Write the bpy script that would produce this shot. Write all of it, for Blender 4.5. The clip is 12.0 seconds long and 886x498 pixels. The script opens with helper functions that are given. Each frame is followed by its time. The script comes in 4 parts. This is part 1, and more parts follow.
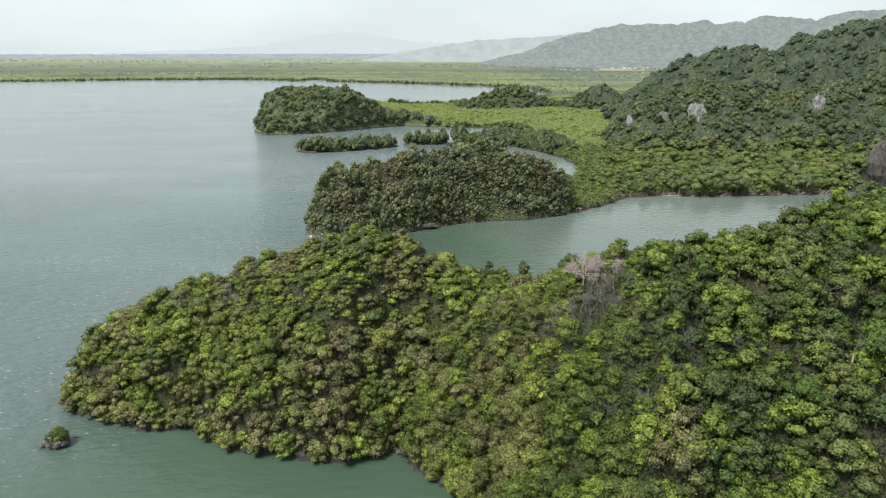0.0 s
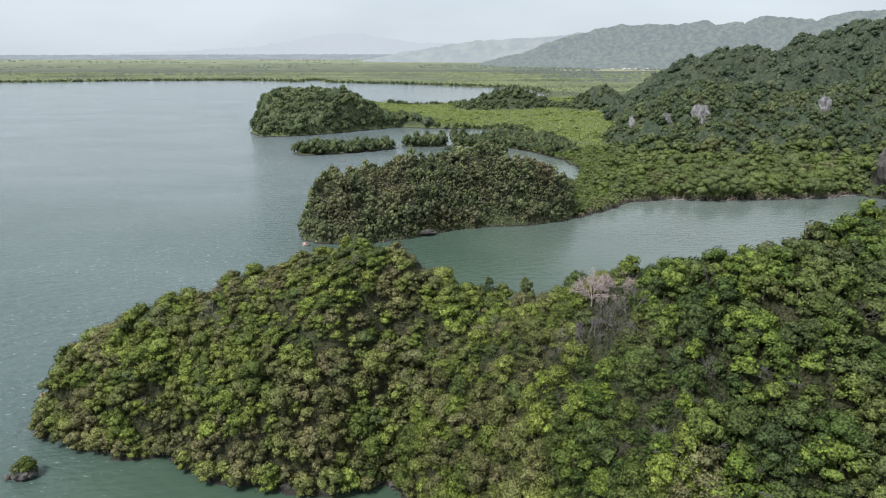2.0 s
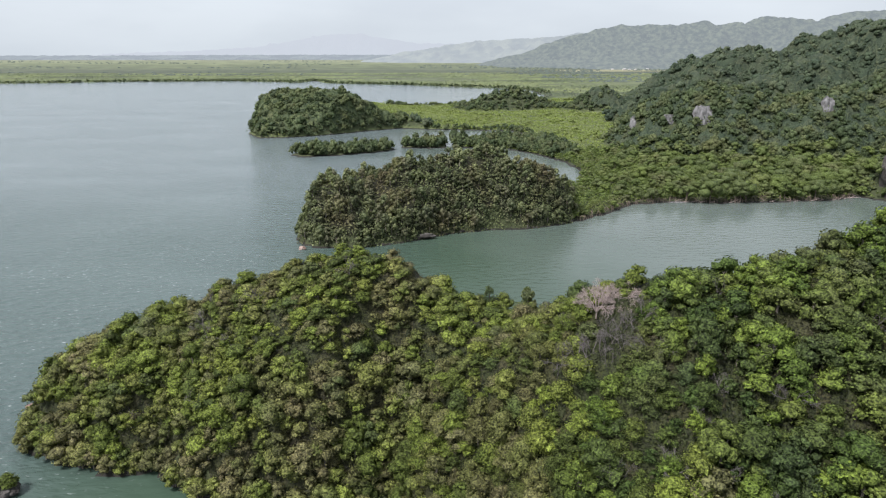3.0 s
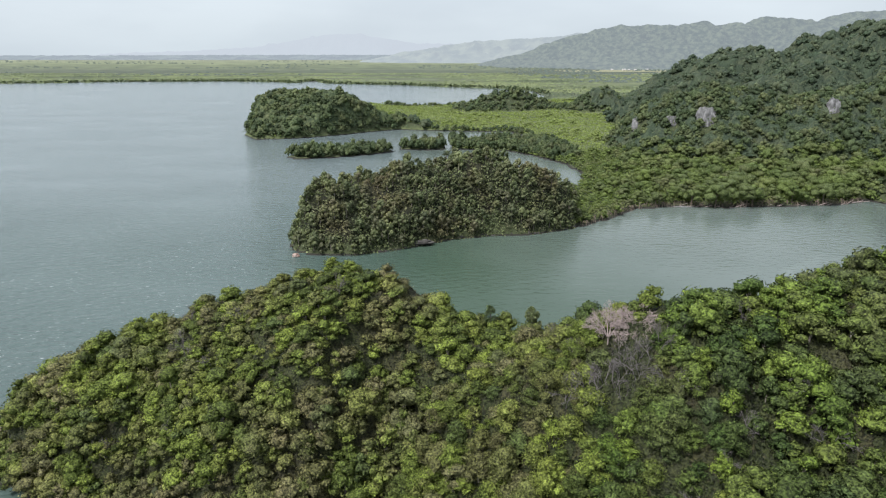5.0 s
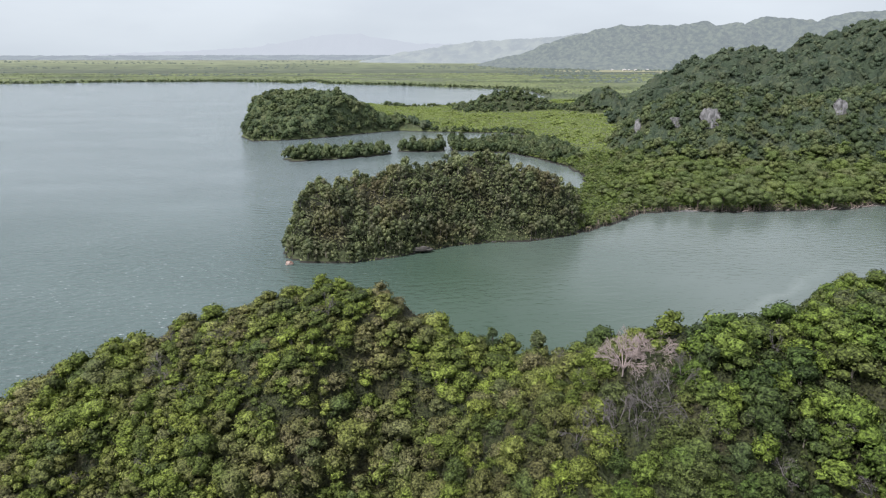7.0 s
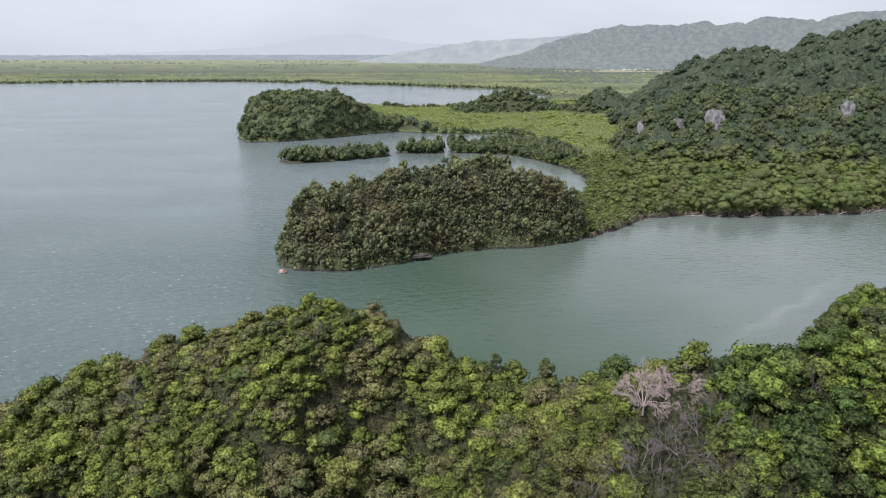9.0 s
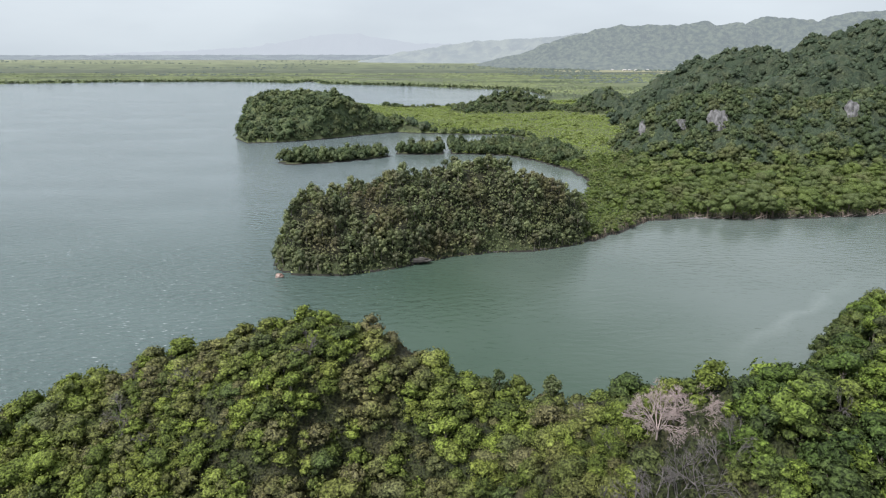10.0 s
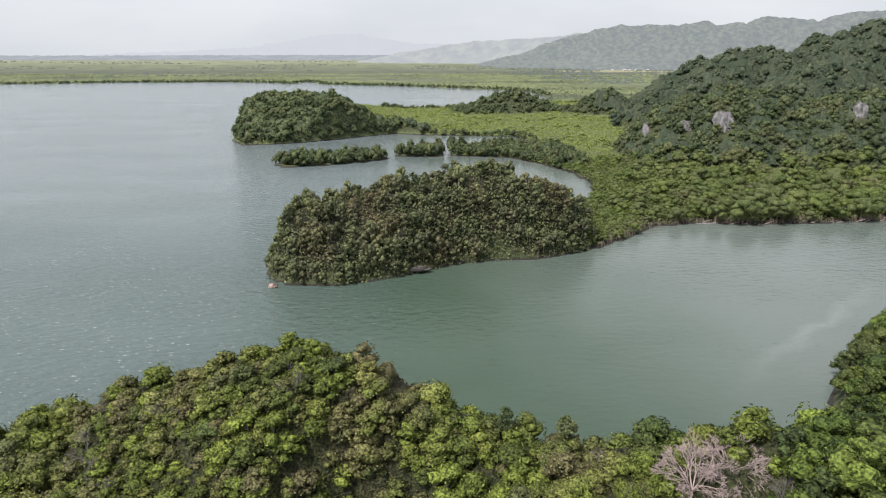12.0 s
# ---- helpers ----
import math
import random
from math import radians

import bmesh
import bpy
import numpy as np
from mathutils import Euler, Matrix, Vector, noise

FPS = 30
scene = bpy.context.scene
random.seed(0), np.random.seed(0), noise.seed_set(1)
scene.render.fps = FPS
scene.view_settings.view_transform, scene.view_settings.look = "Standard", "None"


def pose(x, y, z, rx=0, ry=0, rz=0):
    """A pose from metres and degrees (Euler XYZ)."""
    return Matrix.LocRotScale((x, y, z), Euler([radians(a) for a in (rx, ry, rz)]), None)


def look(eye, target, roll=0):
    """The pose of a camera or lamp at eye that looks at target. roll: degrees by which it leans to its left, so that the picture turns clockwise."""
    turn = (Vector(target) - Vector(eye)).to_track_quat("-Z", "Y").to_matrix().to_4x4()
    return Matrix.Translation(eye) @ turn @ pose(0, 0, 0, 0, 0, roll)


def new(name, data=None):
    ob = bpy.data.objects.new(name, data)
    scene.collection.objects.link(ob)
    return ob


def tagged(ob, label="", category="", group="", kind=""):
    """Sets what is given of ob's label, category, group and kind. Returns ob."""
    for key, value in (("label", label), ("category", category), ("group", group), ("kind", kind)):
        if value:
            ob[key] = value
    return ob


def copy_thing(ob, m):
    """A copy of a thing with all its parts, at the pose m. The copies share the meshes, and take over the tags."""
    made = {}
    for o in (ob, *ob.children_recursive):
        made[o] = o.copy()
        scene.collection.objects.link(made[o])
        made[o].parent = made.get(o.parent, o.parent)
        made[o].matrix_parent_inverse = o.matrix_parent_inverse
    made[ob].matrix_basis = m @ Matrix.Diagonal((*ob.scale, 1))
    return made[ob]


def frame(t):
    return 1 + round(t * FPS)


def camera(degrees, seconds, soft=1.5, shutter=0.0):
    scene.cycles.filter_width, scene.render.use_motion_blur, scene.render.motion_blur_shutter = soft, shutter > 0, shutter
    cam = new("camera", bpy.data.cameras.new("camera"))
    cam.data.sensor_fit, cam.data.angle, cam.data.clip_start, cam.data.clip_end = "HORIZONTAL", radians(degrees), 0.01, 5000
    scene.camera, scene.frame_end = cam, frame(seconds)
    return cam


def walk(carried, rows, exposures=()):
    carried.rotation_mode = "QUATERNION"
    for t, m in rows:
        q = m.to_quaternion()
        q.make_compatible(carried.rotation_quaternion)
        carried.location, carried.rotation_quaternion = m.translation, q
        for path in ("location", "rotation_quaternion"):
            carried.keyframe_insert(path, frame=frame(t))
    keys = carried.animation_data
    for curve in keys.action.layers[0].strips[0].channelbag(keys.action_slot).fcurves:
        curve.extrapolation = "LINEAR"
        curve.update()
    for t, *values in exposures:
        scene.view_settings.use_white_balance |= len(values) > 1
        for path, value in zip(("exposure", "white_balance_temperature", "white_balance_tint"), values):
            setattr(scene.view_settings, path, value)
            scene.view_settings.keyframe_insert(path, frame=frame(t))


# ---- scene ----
cam = camera(73.0, 12.0, 1.2)
METRES, EYE, TILT, LEAN, TURN = 54.0, 75.0, -18.3, 0.0, 0.0
ROWS = [
    (0.0, 0.0000, 0.0000, 0.0000, 0.00, 0.00, -0.00),
    (0.5, 0.0032, 0.0393, 0.0137, -0.01, 0.01, 0.00),
    (1.0, 0.0058, 0.0787, 0.0271, -0.01, 0.02, 0.01),
    (1.5, 0.0085, 0.1177, 0.0400, -0.01, 0.03, 0.00),
    (2.0, 0.0116, 0.1570, 0.0535, -0.02, 0.04, 0.03),
    (2.5, 0.0144, 0.1962, 0.0670, -0.03, 0.07, 0.04),
    (3.0, 0.0172, 0.2345, 0.0800, -0.03, 0.08, 0.05),
    (5.0, 0.0225, 0.3841, 0.1317, -0.11, 0.09, 0.04),
    (5.5, 0.0235, 0.4218, 0.1447, -0.11, 0.09, 0.04),
    (6.0, 0.0251, 0.4597, 0.1575, -0.12, 0.10, 0.04),
    (6.5, 0.0266, 0.4974, 0.1704, -0.13, 0.10, 0.04),
    (7.0, 0.0280, 0.5358, 0.1832, -0.14, 0.10, 0.05),
    (9.0, 0.0299, 0.6887, 0.2349, -0.19, 0.09, 0.04),
    (9.5, 0.0294, 0.7279, 0.2480, -0.20, 0.09, 0.04),
    (10.0, 0.0284, 0.7682, 0.2614, -0.22, 0.09, 0.04),
    (10.5, 0.0271, 0.8087, 0.2752, -0.23, 0.09, 0.04),
    (11.0, 0.0267, 0.8488, 0.2890, -0.24, 0.10, 0.04),
    (11.5, 0.0263, 0.8893, 0.3027, -0.24, 0.10, 0.07),
    (12.0, 0.0268, 0.9289, 0.3158, -0.24, 0.10, 0.08),
]
walk(cam, [(t, pose(0, 0, EYE, TILT, LEAN, TURN) @ pose(METRES * x, METRES * y, METRES * z, 90 + pitch, roll, yaw)) for t, x, y, z, yaw, pitch, roll in ROWS],
     [(0.0, 0.66, 6560, 10), (0.5, 0.50, 6430, 16), (1.0, 0.45, 6300, 14), (2.5, 0.45, 6280, 14), (3.0, 0.47, 6350, 17), (5.0, 0.46, 6280, 14), (6.5, 0.46, 6250, 14), (7.0, 0.46, 6300, 17),
      (9.0, 0.44, 6300, 21), (9.5, 0.44, 6300, 20), (10.0, 0.43, 6300, 15), (10.5, 0.41, 6230, 15), (11.0, 0.43, 6270, 14), (11.5, 0.45, 6650, 21), (12.0, 0.50, 6630, 19)])

# ---- world, sun, exposure ----
SUN_FROM = Vector((-0.62, -0.42, 1.12)).normalized()
world = bpy.data.worlds.new("sky")
scene.world = world
world.use_nodes = True
wn, wl = world.node_tree.nodes, world.node_tree.links
sky = wn.new("ShaderNodeTexSky")
sky.sky_type, sky.sun_disc = "NISHITA", False
sky.sun_elevation = math.asin(SUN_FROM.z)
sky.sun_rotation = math.atan2(SUN_FROM.x, SUN_FROM.y)
sky.air_density, sky.dust_density, sky.ozone_density = 1.0, 4.0, 1.0
pale = wn.new("ShaderNodeHueSaturation")
pale.inputs["Saturation"].default_value = 0.35
cloud = wn.new("ShaderNodeMix")
cloud.data_type = "RGBA"
cloud.inputs["Factor"].default_value = 0.72
puffs = wn.new("ShaderNodeTexNoise")
puffs.inputs["Scale"].default_value, puffs.inputs["Detail"].default_value = 2.6, 5
spread_out = wn.new("ShaderNodeMapping")
spread_out.inputs["Scale"].default_value = (1, 1, 3.5)
where = wn.new("ShaderNodeTexCoord")
wl.new(where.outputs["Generated"], spread_out.inputs["Vector"])
wl.new(spread_out.outputs["Vector"], puffs.inputs["Vector"])
veil = wn.new("ShaderNodeValToRGB")
veil.color_ramp.elements[0].position, veil.color_ramp.elements[0].color = 0.35, (5.4, 6.15, 6.42, 1)
veil.color_ramp.elements[1].position, veil.color_ramp.elements[1].color = 0.65, (6.2, 7.0, 7.18, 1)
wl.new(puffs.outputs["Fac"], veil.inputs["Fac"])
wl.new(veil.outputs["Color"], cloud.inputs["B"])
wl.new(sky.outputs["Color"], pale.inputs["Color"])
wl.new(pale.outputs["Color"], cloud.inputs["A"])
wl.new(cloud.outputs["Result"], wn["Background"].inputs["Color"])
wn["Background"].inputs["Strength"].default_value = 0.108

sun = new("sun", bpy.data.lights.new("sun", "SUN"))
sun.data.energy, sun.data.angle, sun.data.color = 4.2, radians(15), (1.0, 0.97, 0.91)
sun.matrix_world = look((0, 0, 0), -SUN_FROM)


# ---- materials ----
def material(name, rough=0.8, bump=0.0):
    m = bpy.data.materials.new(name)
    m.use_nodes = True
    n, l = m.node_tree.nodes, m.node_tree.links
    p = n["Principled BSDF"]
    p.inputs["Roughness"].default_value = rough
    return m, n, l, p


def ramp(n, stops):
    r = n.new("ShaderNodeValToRGB")
    e = r.color_ramp.elements
    while len(e) < len(stops):
        e.new(0.5)
    for k, (at, c) in enumerate(stops):
        e[k].position, e[k].color = at, (*c, 1)
    return r


def noise_node(n, l, scale, detail=4, stretch=(1, 1, 1)):
    geo = n.new("ShaderNodeNewGeometry")
    mp = n.new("ShaderNodeMapping")
    mp.inputs["Scale"].default_value = stretch
    t = n.new("ShaderNodeTexNoise")
    t.inputs["Scale"].default_value, t.inputs["Detail"].default_value = scale, detail
    l.new(geo.outputs["Position"], mp.inputs["Vector"])
    l.new(mp.outputs["Vector"], t.inputs["Vector"])
    return t


def maths(n, l, op, a, b=0.0, c=0.0):
    m = n.new("ShaderNodeMath")
    m.operation = op
    for k, v in enumerate((a, b, c)):
        if isinstance(v, (int, float)):
            m.inputs[k].default_value = v
        else:
            l.new(v, m.inputs[k])
    return m.outputs[0]


def mix_colour(n, l, fac, a, b, blend="MIX"):
    m = n.new("ShaderNodeMix")
    m.data_type, m.blend_type = "RGBA", blend
    for key, v in (("Factor", fac), ("A", a), ("B", b)):
        if isinstance(v, (int, float)):
            m.inputs[key].default_value = v
        elif isinstance(v, tuple):
            m.inputs[key].default_value = (*v, 1)
        else:
            l.new(v, m.inputs[key])
    return m.outputs["Result"]


def leaf_material(name, stops, dull=(0.085, 0.078, 0.045), dull_amount=0.5, spread=0.5, thin=0.3, gloss=0.35, grain=2.4, contrast=0.6):
    """Leaves: a hue for each tree, a shade for each spray, clusters of leaves with painted dark gaps and bright tops,
    dry patches over many metres; light shines through.
    """
    m, n, l, p = material(name, 0.55)
    at = n.new("ShaderNodeAttribute")
    at.attribute_name = "tint"
    info = n.new("ShaderNodeObjectInfo")
    geo = n.new("ShaderNodeNewGeometry")
    hue = maths(n, l, "FRACT", maths(n, l, "ADD", at.outputs["Fac"], info.outputs["Random"]))
    r = ramp(n, stops)
    l.new(hue, r.inputs["Fac"])
    big = noise_node(n, l, 0.06, 3)
    dry = maths(n, l, "MULTIPLY", maths(n, l, "SMOOTH_MIN", maths(n, l, "MAXIMUM", maths(n, l, "MULTIPLY_ADD", big.outputs["Fac"], 6.0, -3.1), 0.0), 1.0, 0.1), dull_amount)
    c = mix_colour(n, l, dry, r.outputs["Color"], dull)
    shade = maths(n, l, "MULTIPLY_ADD", geo.outputs["Random Per Island"], spread * 2, 1 - spread)
    sh = n.new("ShaderNodeCombineColor")
    for k in range(3):
        l.new(shade, sh.inputs[k])
    c = mix_colour(n, l, 1.0, c, sh.outputs["Color"], "MULTIPLY")
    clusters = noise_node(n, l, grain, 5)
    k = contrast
    # Colour darkens the hollows between clusters and lightens their tops, like light and shade.
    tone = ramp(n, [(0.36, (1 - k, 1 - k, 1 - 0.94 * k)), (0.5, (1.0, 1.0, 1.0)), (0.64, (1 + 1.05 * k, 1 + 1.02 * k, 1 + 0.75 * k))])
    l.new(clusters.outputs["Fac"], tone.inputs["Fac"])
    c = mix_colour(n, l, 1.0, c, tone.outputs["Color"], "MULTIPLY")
    l.new(c, p.inputs["Base Color"])
    bp = n.new("ShaderNodeBump")
    bp.inputs["Strength"].default_value, bp.inputs["Distance"].default_value = 1.0, 1.6 / grain
    l.new(clusters.outputs["Fac"], bp.inputs["Height"])
    l.new(bp.outputs["Normal"], p.inputs["Normal"])
    p.inputs["Specular IOR Level"].default_value = gloss
    tr = n.new("ShaderNodeBsdfTranslucent")
    l.new(mix_colour(n, l, 1.0, c, (1.2, 1.3, 0.6), "MULTIPLY"), tr.inputs["Color"])
    mx = n.new("ShaderNodeMixShader")
    mx.inputs["Fac"].default_value = thin
    l.new(p.outputs["BSDF"], mx.inputs[1])
    l.new(tr.outputs["BSDF"], mx.inputs[2])
    l.new(mx.outputs["Shader"], n["Material Output"].inputs["Surface"])
    return m


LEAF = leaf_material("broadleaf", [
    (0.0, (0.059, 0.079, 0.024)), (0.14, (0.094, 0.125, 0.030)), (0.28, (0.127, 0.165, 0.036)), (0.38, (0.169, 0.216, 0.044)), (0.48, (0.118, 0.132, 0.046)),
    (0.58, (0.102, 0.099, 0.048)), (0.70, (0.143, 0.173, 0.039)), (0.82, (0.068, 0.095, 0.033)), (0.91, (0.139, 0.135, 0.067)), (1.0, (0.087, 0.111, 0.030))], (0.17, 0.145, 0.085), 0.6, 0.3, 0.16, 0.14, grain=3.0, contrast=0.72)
ISLAND_LEAF = leaf_material("island_broadleaf", [
    (0.0, (0.100, 0.124, 0.071)), (0.25, (0.158, 0.190, 0.098)), (0.5, (0.222, 0.250, 0.131)), (0.7, (0.118, 0.139, 0.083)), (0.85, (0.189, 0.195, 0.127)), (1.0, (0.149, 0.174, 0.089))], (0.17, 0.14, 0.085), 0.65, 0.3, 0.3, 0.12, grain=2.4, contrast=0.45)
# A little haze blue is mixed into the mangrove colours.
MANGROVE = leaf_material("mangrove_leaf", [
    (0.0, (0.104, 0.142, 0.053)), (0.35, (0.147, 0.193, 0.061)), (0.7, (0.116, 0.149, 0.067)), (1.0, (0.171, 0.207, 0.076))], (0.165, 0.165, 0.095), 0.6, 0.18, 0.35, 0.1, grain=1.9, contrast=0.36)
# Air haze is painted in here: more blue, less contrast.
HILL_LEAF = leaf_material("hill_forest_leaf", [
    (0.0, (0.061, 0.087, 0.045)), (0.3, (0.096, 0.132, 0.067)), (0.5, (0.131, 0.165, 0.080)), (0.75, (0.074, 0.102, 0.060)), (1.0, (0.160, 0.190, 0.093))], (0.16, 0.165, 0.085), 0.5, 0.24, 0.35, 0.1, grain=1.7, contrast=0.36)
# Greener leaves of the east ridge, also darkened for the shade on that slope.
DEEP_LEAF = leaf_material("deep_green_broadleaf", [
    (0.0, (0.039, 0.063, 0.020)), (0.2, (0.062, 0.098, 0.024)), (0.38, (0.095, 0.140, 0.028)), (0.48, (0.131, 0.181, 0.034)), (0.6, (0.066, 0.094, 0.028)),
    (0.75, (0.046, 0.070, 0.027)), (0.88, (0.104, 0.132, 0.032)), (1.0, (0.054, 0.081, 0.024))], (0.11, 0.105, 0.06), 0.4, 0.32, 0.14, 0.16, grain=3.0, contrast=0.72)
# Leaves for the forest gaps: the shade there is put into their colour.
GAP_SHADE_LEAF = leaf_material("gap_shade_leaf", [
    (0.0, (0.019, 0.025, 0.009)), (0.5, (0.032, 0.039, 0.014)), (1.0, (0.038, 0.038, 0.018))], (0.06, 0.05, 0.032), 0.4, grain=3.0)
# Rear hills: bluer and flatter, with distance haze mixed into the leaf colour.
REAR_LEAF = leaf_material("hazed_hill_leaf", [
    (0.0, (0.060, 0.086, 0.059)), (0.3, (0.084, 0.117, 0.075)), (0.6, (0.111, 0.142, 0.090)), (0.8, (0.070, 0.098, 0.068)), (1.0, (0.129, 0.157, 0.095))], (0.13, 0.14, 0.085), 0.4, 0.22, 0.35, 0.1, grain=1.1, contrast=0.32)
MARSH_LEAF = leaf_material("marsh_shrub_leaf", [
    (0.0, (0.209, 0.268, 0.092)), (0.5, (0.266, 0.321, 0.106)), (1.0, (0.196, 0.240, 0.103))], (0.165, 0.175, 0.095), 0.6, 0.14, 0.4, 0.1, grain=1.2, contrast=0.3)


def bark_material(name, a, b):
    m, n, l, p = material(name, 0.9)
    t = noise_node(n, l, 3.0, 5, (1, 1, 0.2))
    r = ramp(n, [(0.3, a), (0.7, b)])
    l.new(t.outputs["Fac"], r.inputs["Fac"])
    l.new(r.outputs["Color"], p.inputs["Base Color"])
    return m


BARK = bark_material("bark", (0.10, 0.085, 0.065), (0.30, 0.27, 0.23))
ROOT = bark_material("mangrove_root", (0.09, 0.065, 0.05), (0.26, 0.21, 0.17))
DEADWOOD = bark_material("dead_wood", (0.24, 0.19, 0.178), (0.42, 0.35, 0.33))
GREYWOOD = bark_material("grey_twigs", (0.07, 0.062, 0.06), (0.17, 0.156, 0.153))


def rock_material(name, a, b, c):
    m, n, l, p = material(name, 0.9)
    t = noise_node(n, l, 0.55, 8, (1, 1, 0.35))
    r = ramp(n, [(0.32, a), (0.5, b), (0.68, c)])
    l.new(t.outputs["Fac"], r.inputs["Fac"])
    l.new(r.outputs["Color"], p.inputs["Base Color"])
    f = noise_node(n, l, 2.2, 8)
    bp = n.new("ShaderNodeBump")
    bp.inputs["Strength"].default_value, bp.inputs["Distance"].default_value = 0.8, 0.5
    l.new(f.outputs["Fac"], bp.inputs["Height"])
    l.new(bp.outputs["Normal"], p.inputs["Normal"])
    return m


ROCK = rock_material("limestone", (0.04, 0.04, 0.039), (0.12, 0.12, 0.12), (0.225, 0.225, 0.23))
DARK_ROCK = rock_material("wet_limestone", (0.022, 0.020, 0.018), (0.045, 0.042, 0.038), (0.09, 0.084, 0.078))
RED_ROCK = rock_material("reddish_rock", (0.10, 0.06, 0.045), (0.22, 0.145, 0.115), (0.36, 0.30, 0.27))

# Far swamp wood, its colours lightened for the haze in front of it.
SWAMP_LEAF = leaf_material("swamp_leaf", [
    (0.0, (0.076, 0.097, 0.063)), (0.35, (0.120, 0.150, 0.079)), (0.65, (0.163, 0.199, 0.099)), (1.0, (0.227, 0.265, 0.116))], (0.11, 0.115, 0.09), 0.6, 0.0, 0.2, 0.05, grain=0.4, contrast=0.4)


def ground_material():
    """Leaf litter and rock on the islets and hills, marsh and pasture on the plain."""
    m, n, l, p = material("ground_cover", 0.95)
    geo = n.new("ShaderNodeNewGeometry")
    pos = n.new("ShaderNodeSeparateXYZ")
    l.new(geo.outputs["Position"], pos.inputs["Vector"])
    fine = noise_node(n, l, 0.5, 6)
    # Litter and low plants, darkened for the shade of the canopy above.
    litter = ramp(n, [(0.3, (0.026, 0.036, 0.013)), (0.6, (0.040, 0.050, 0.019)), (0.8, (0.052, 0.050, 0.027))])
    l.new(fine.outputs["Fac"], litter.inputs["Fac"])
    marsh_noise = noise_node(n, l, 0.016, 9, (1, 0.5, 1))
    marsh = ramp(n, [(0.3, (0.05, 0.066, 0.028)), (0.5, (0.08, 0.1, 0.04)), (0.7, (0.11, 0.128, 0.055))])
    l.new(marsh_noise.outputs["Fac"], marsh.inputs["Fac"])
    # inland: swamp wood, then pasture in strips; distance haze is lightened into these colours
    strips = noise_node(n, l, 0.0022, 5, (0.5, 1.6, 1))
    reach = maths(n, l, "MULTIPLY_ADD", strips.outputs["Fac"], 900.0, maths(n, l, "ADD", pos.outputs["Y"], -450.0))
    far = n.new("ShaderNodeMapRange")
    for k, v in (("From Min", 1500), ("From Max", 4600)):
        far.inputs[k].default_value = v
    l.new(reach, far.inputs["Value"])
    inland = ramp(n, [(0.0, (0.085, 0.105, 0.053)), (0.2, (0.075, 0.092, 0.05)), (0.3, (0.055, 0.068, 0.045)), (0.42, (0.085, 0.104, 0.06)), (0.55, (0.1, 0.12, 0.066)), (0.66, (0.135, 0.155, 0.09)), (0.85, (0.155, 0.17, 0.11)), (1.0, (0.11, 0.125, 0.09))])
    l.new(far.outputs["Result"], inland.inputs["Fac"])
    mottle = noise_node(n, l, 0.02, 9, (0.6, 0.8, 1))
    patch = ramp(n, [(0.32, (0.55, 0.58, 0.6)), (0.68, (1.3, 1.28, 1.22))])
    l.new(mottle.outputs["Fac"], patch.inputs["Fac"])
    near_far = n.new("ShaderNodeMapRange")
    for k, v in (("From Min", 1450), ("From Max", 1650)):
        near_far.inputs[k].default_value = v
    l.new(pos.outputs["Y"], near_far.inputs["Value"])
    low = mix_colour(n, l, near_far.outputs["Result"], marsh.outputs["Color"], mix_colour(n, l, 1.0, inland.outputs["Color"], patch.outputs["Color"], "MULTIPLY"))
    plain = n.new("ShaderNodeMapRange")
    for k, v in (("From Min", 440), ("From Max", 520)):
        plain.inputs[k].default_value = v
    l.new(pos.outputs["Y"], plain.inputs["Value"])
    raised = n.new("ShaderNodeMapRange")
    for k, v in (("From Min", 1.5), ("From Max", 4.0), ("To Min", 1.0), ("To Max", 0.0)):
        raised.inputs[k].default_value = v
    l.new(maths(n, l, "MULTIPLY_ADD", maths(n, l, "MAXIMUM", maths(n, l, "SUBTRACT", pos.outputs["Y"], 2300.0), 0.0), -0.012, pos.outputs["Z"]), raised.inputs["Value"])
    c = mix_colour(n, l, maths(n, l, "MULTIPLY", plain.outputs["Result"], raised.outputs["Result"]), litter.outputs["Color"], low)
    # Wet shore strip, darkened further for the shade of the undercut.
    wet_shade = n.new("ShaderNodeMapRange")
    for k, v in (("From Min", 0.55), ("From Max", 0.66), ("To Min", 1.0), ("To Max", 0.0)):
        wet_shade.inputs[k].default_value = v
    l.new(pos.outputs["Z"], wet_shade.inputs["Value"])
    l.new(mix_colour(n, l, wet_shade.outputs["Result"], c, (0.015, 0.014, 0.011)), p.inputs["Base Color"])
    return m


GROUND = ground_material()


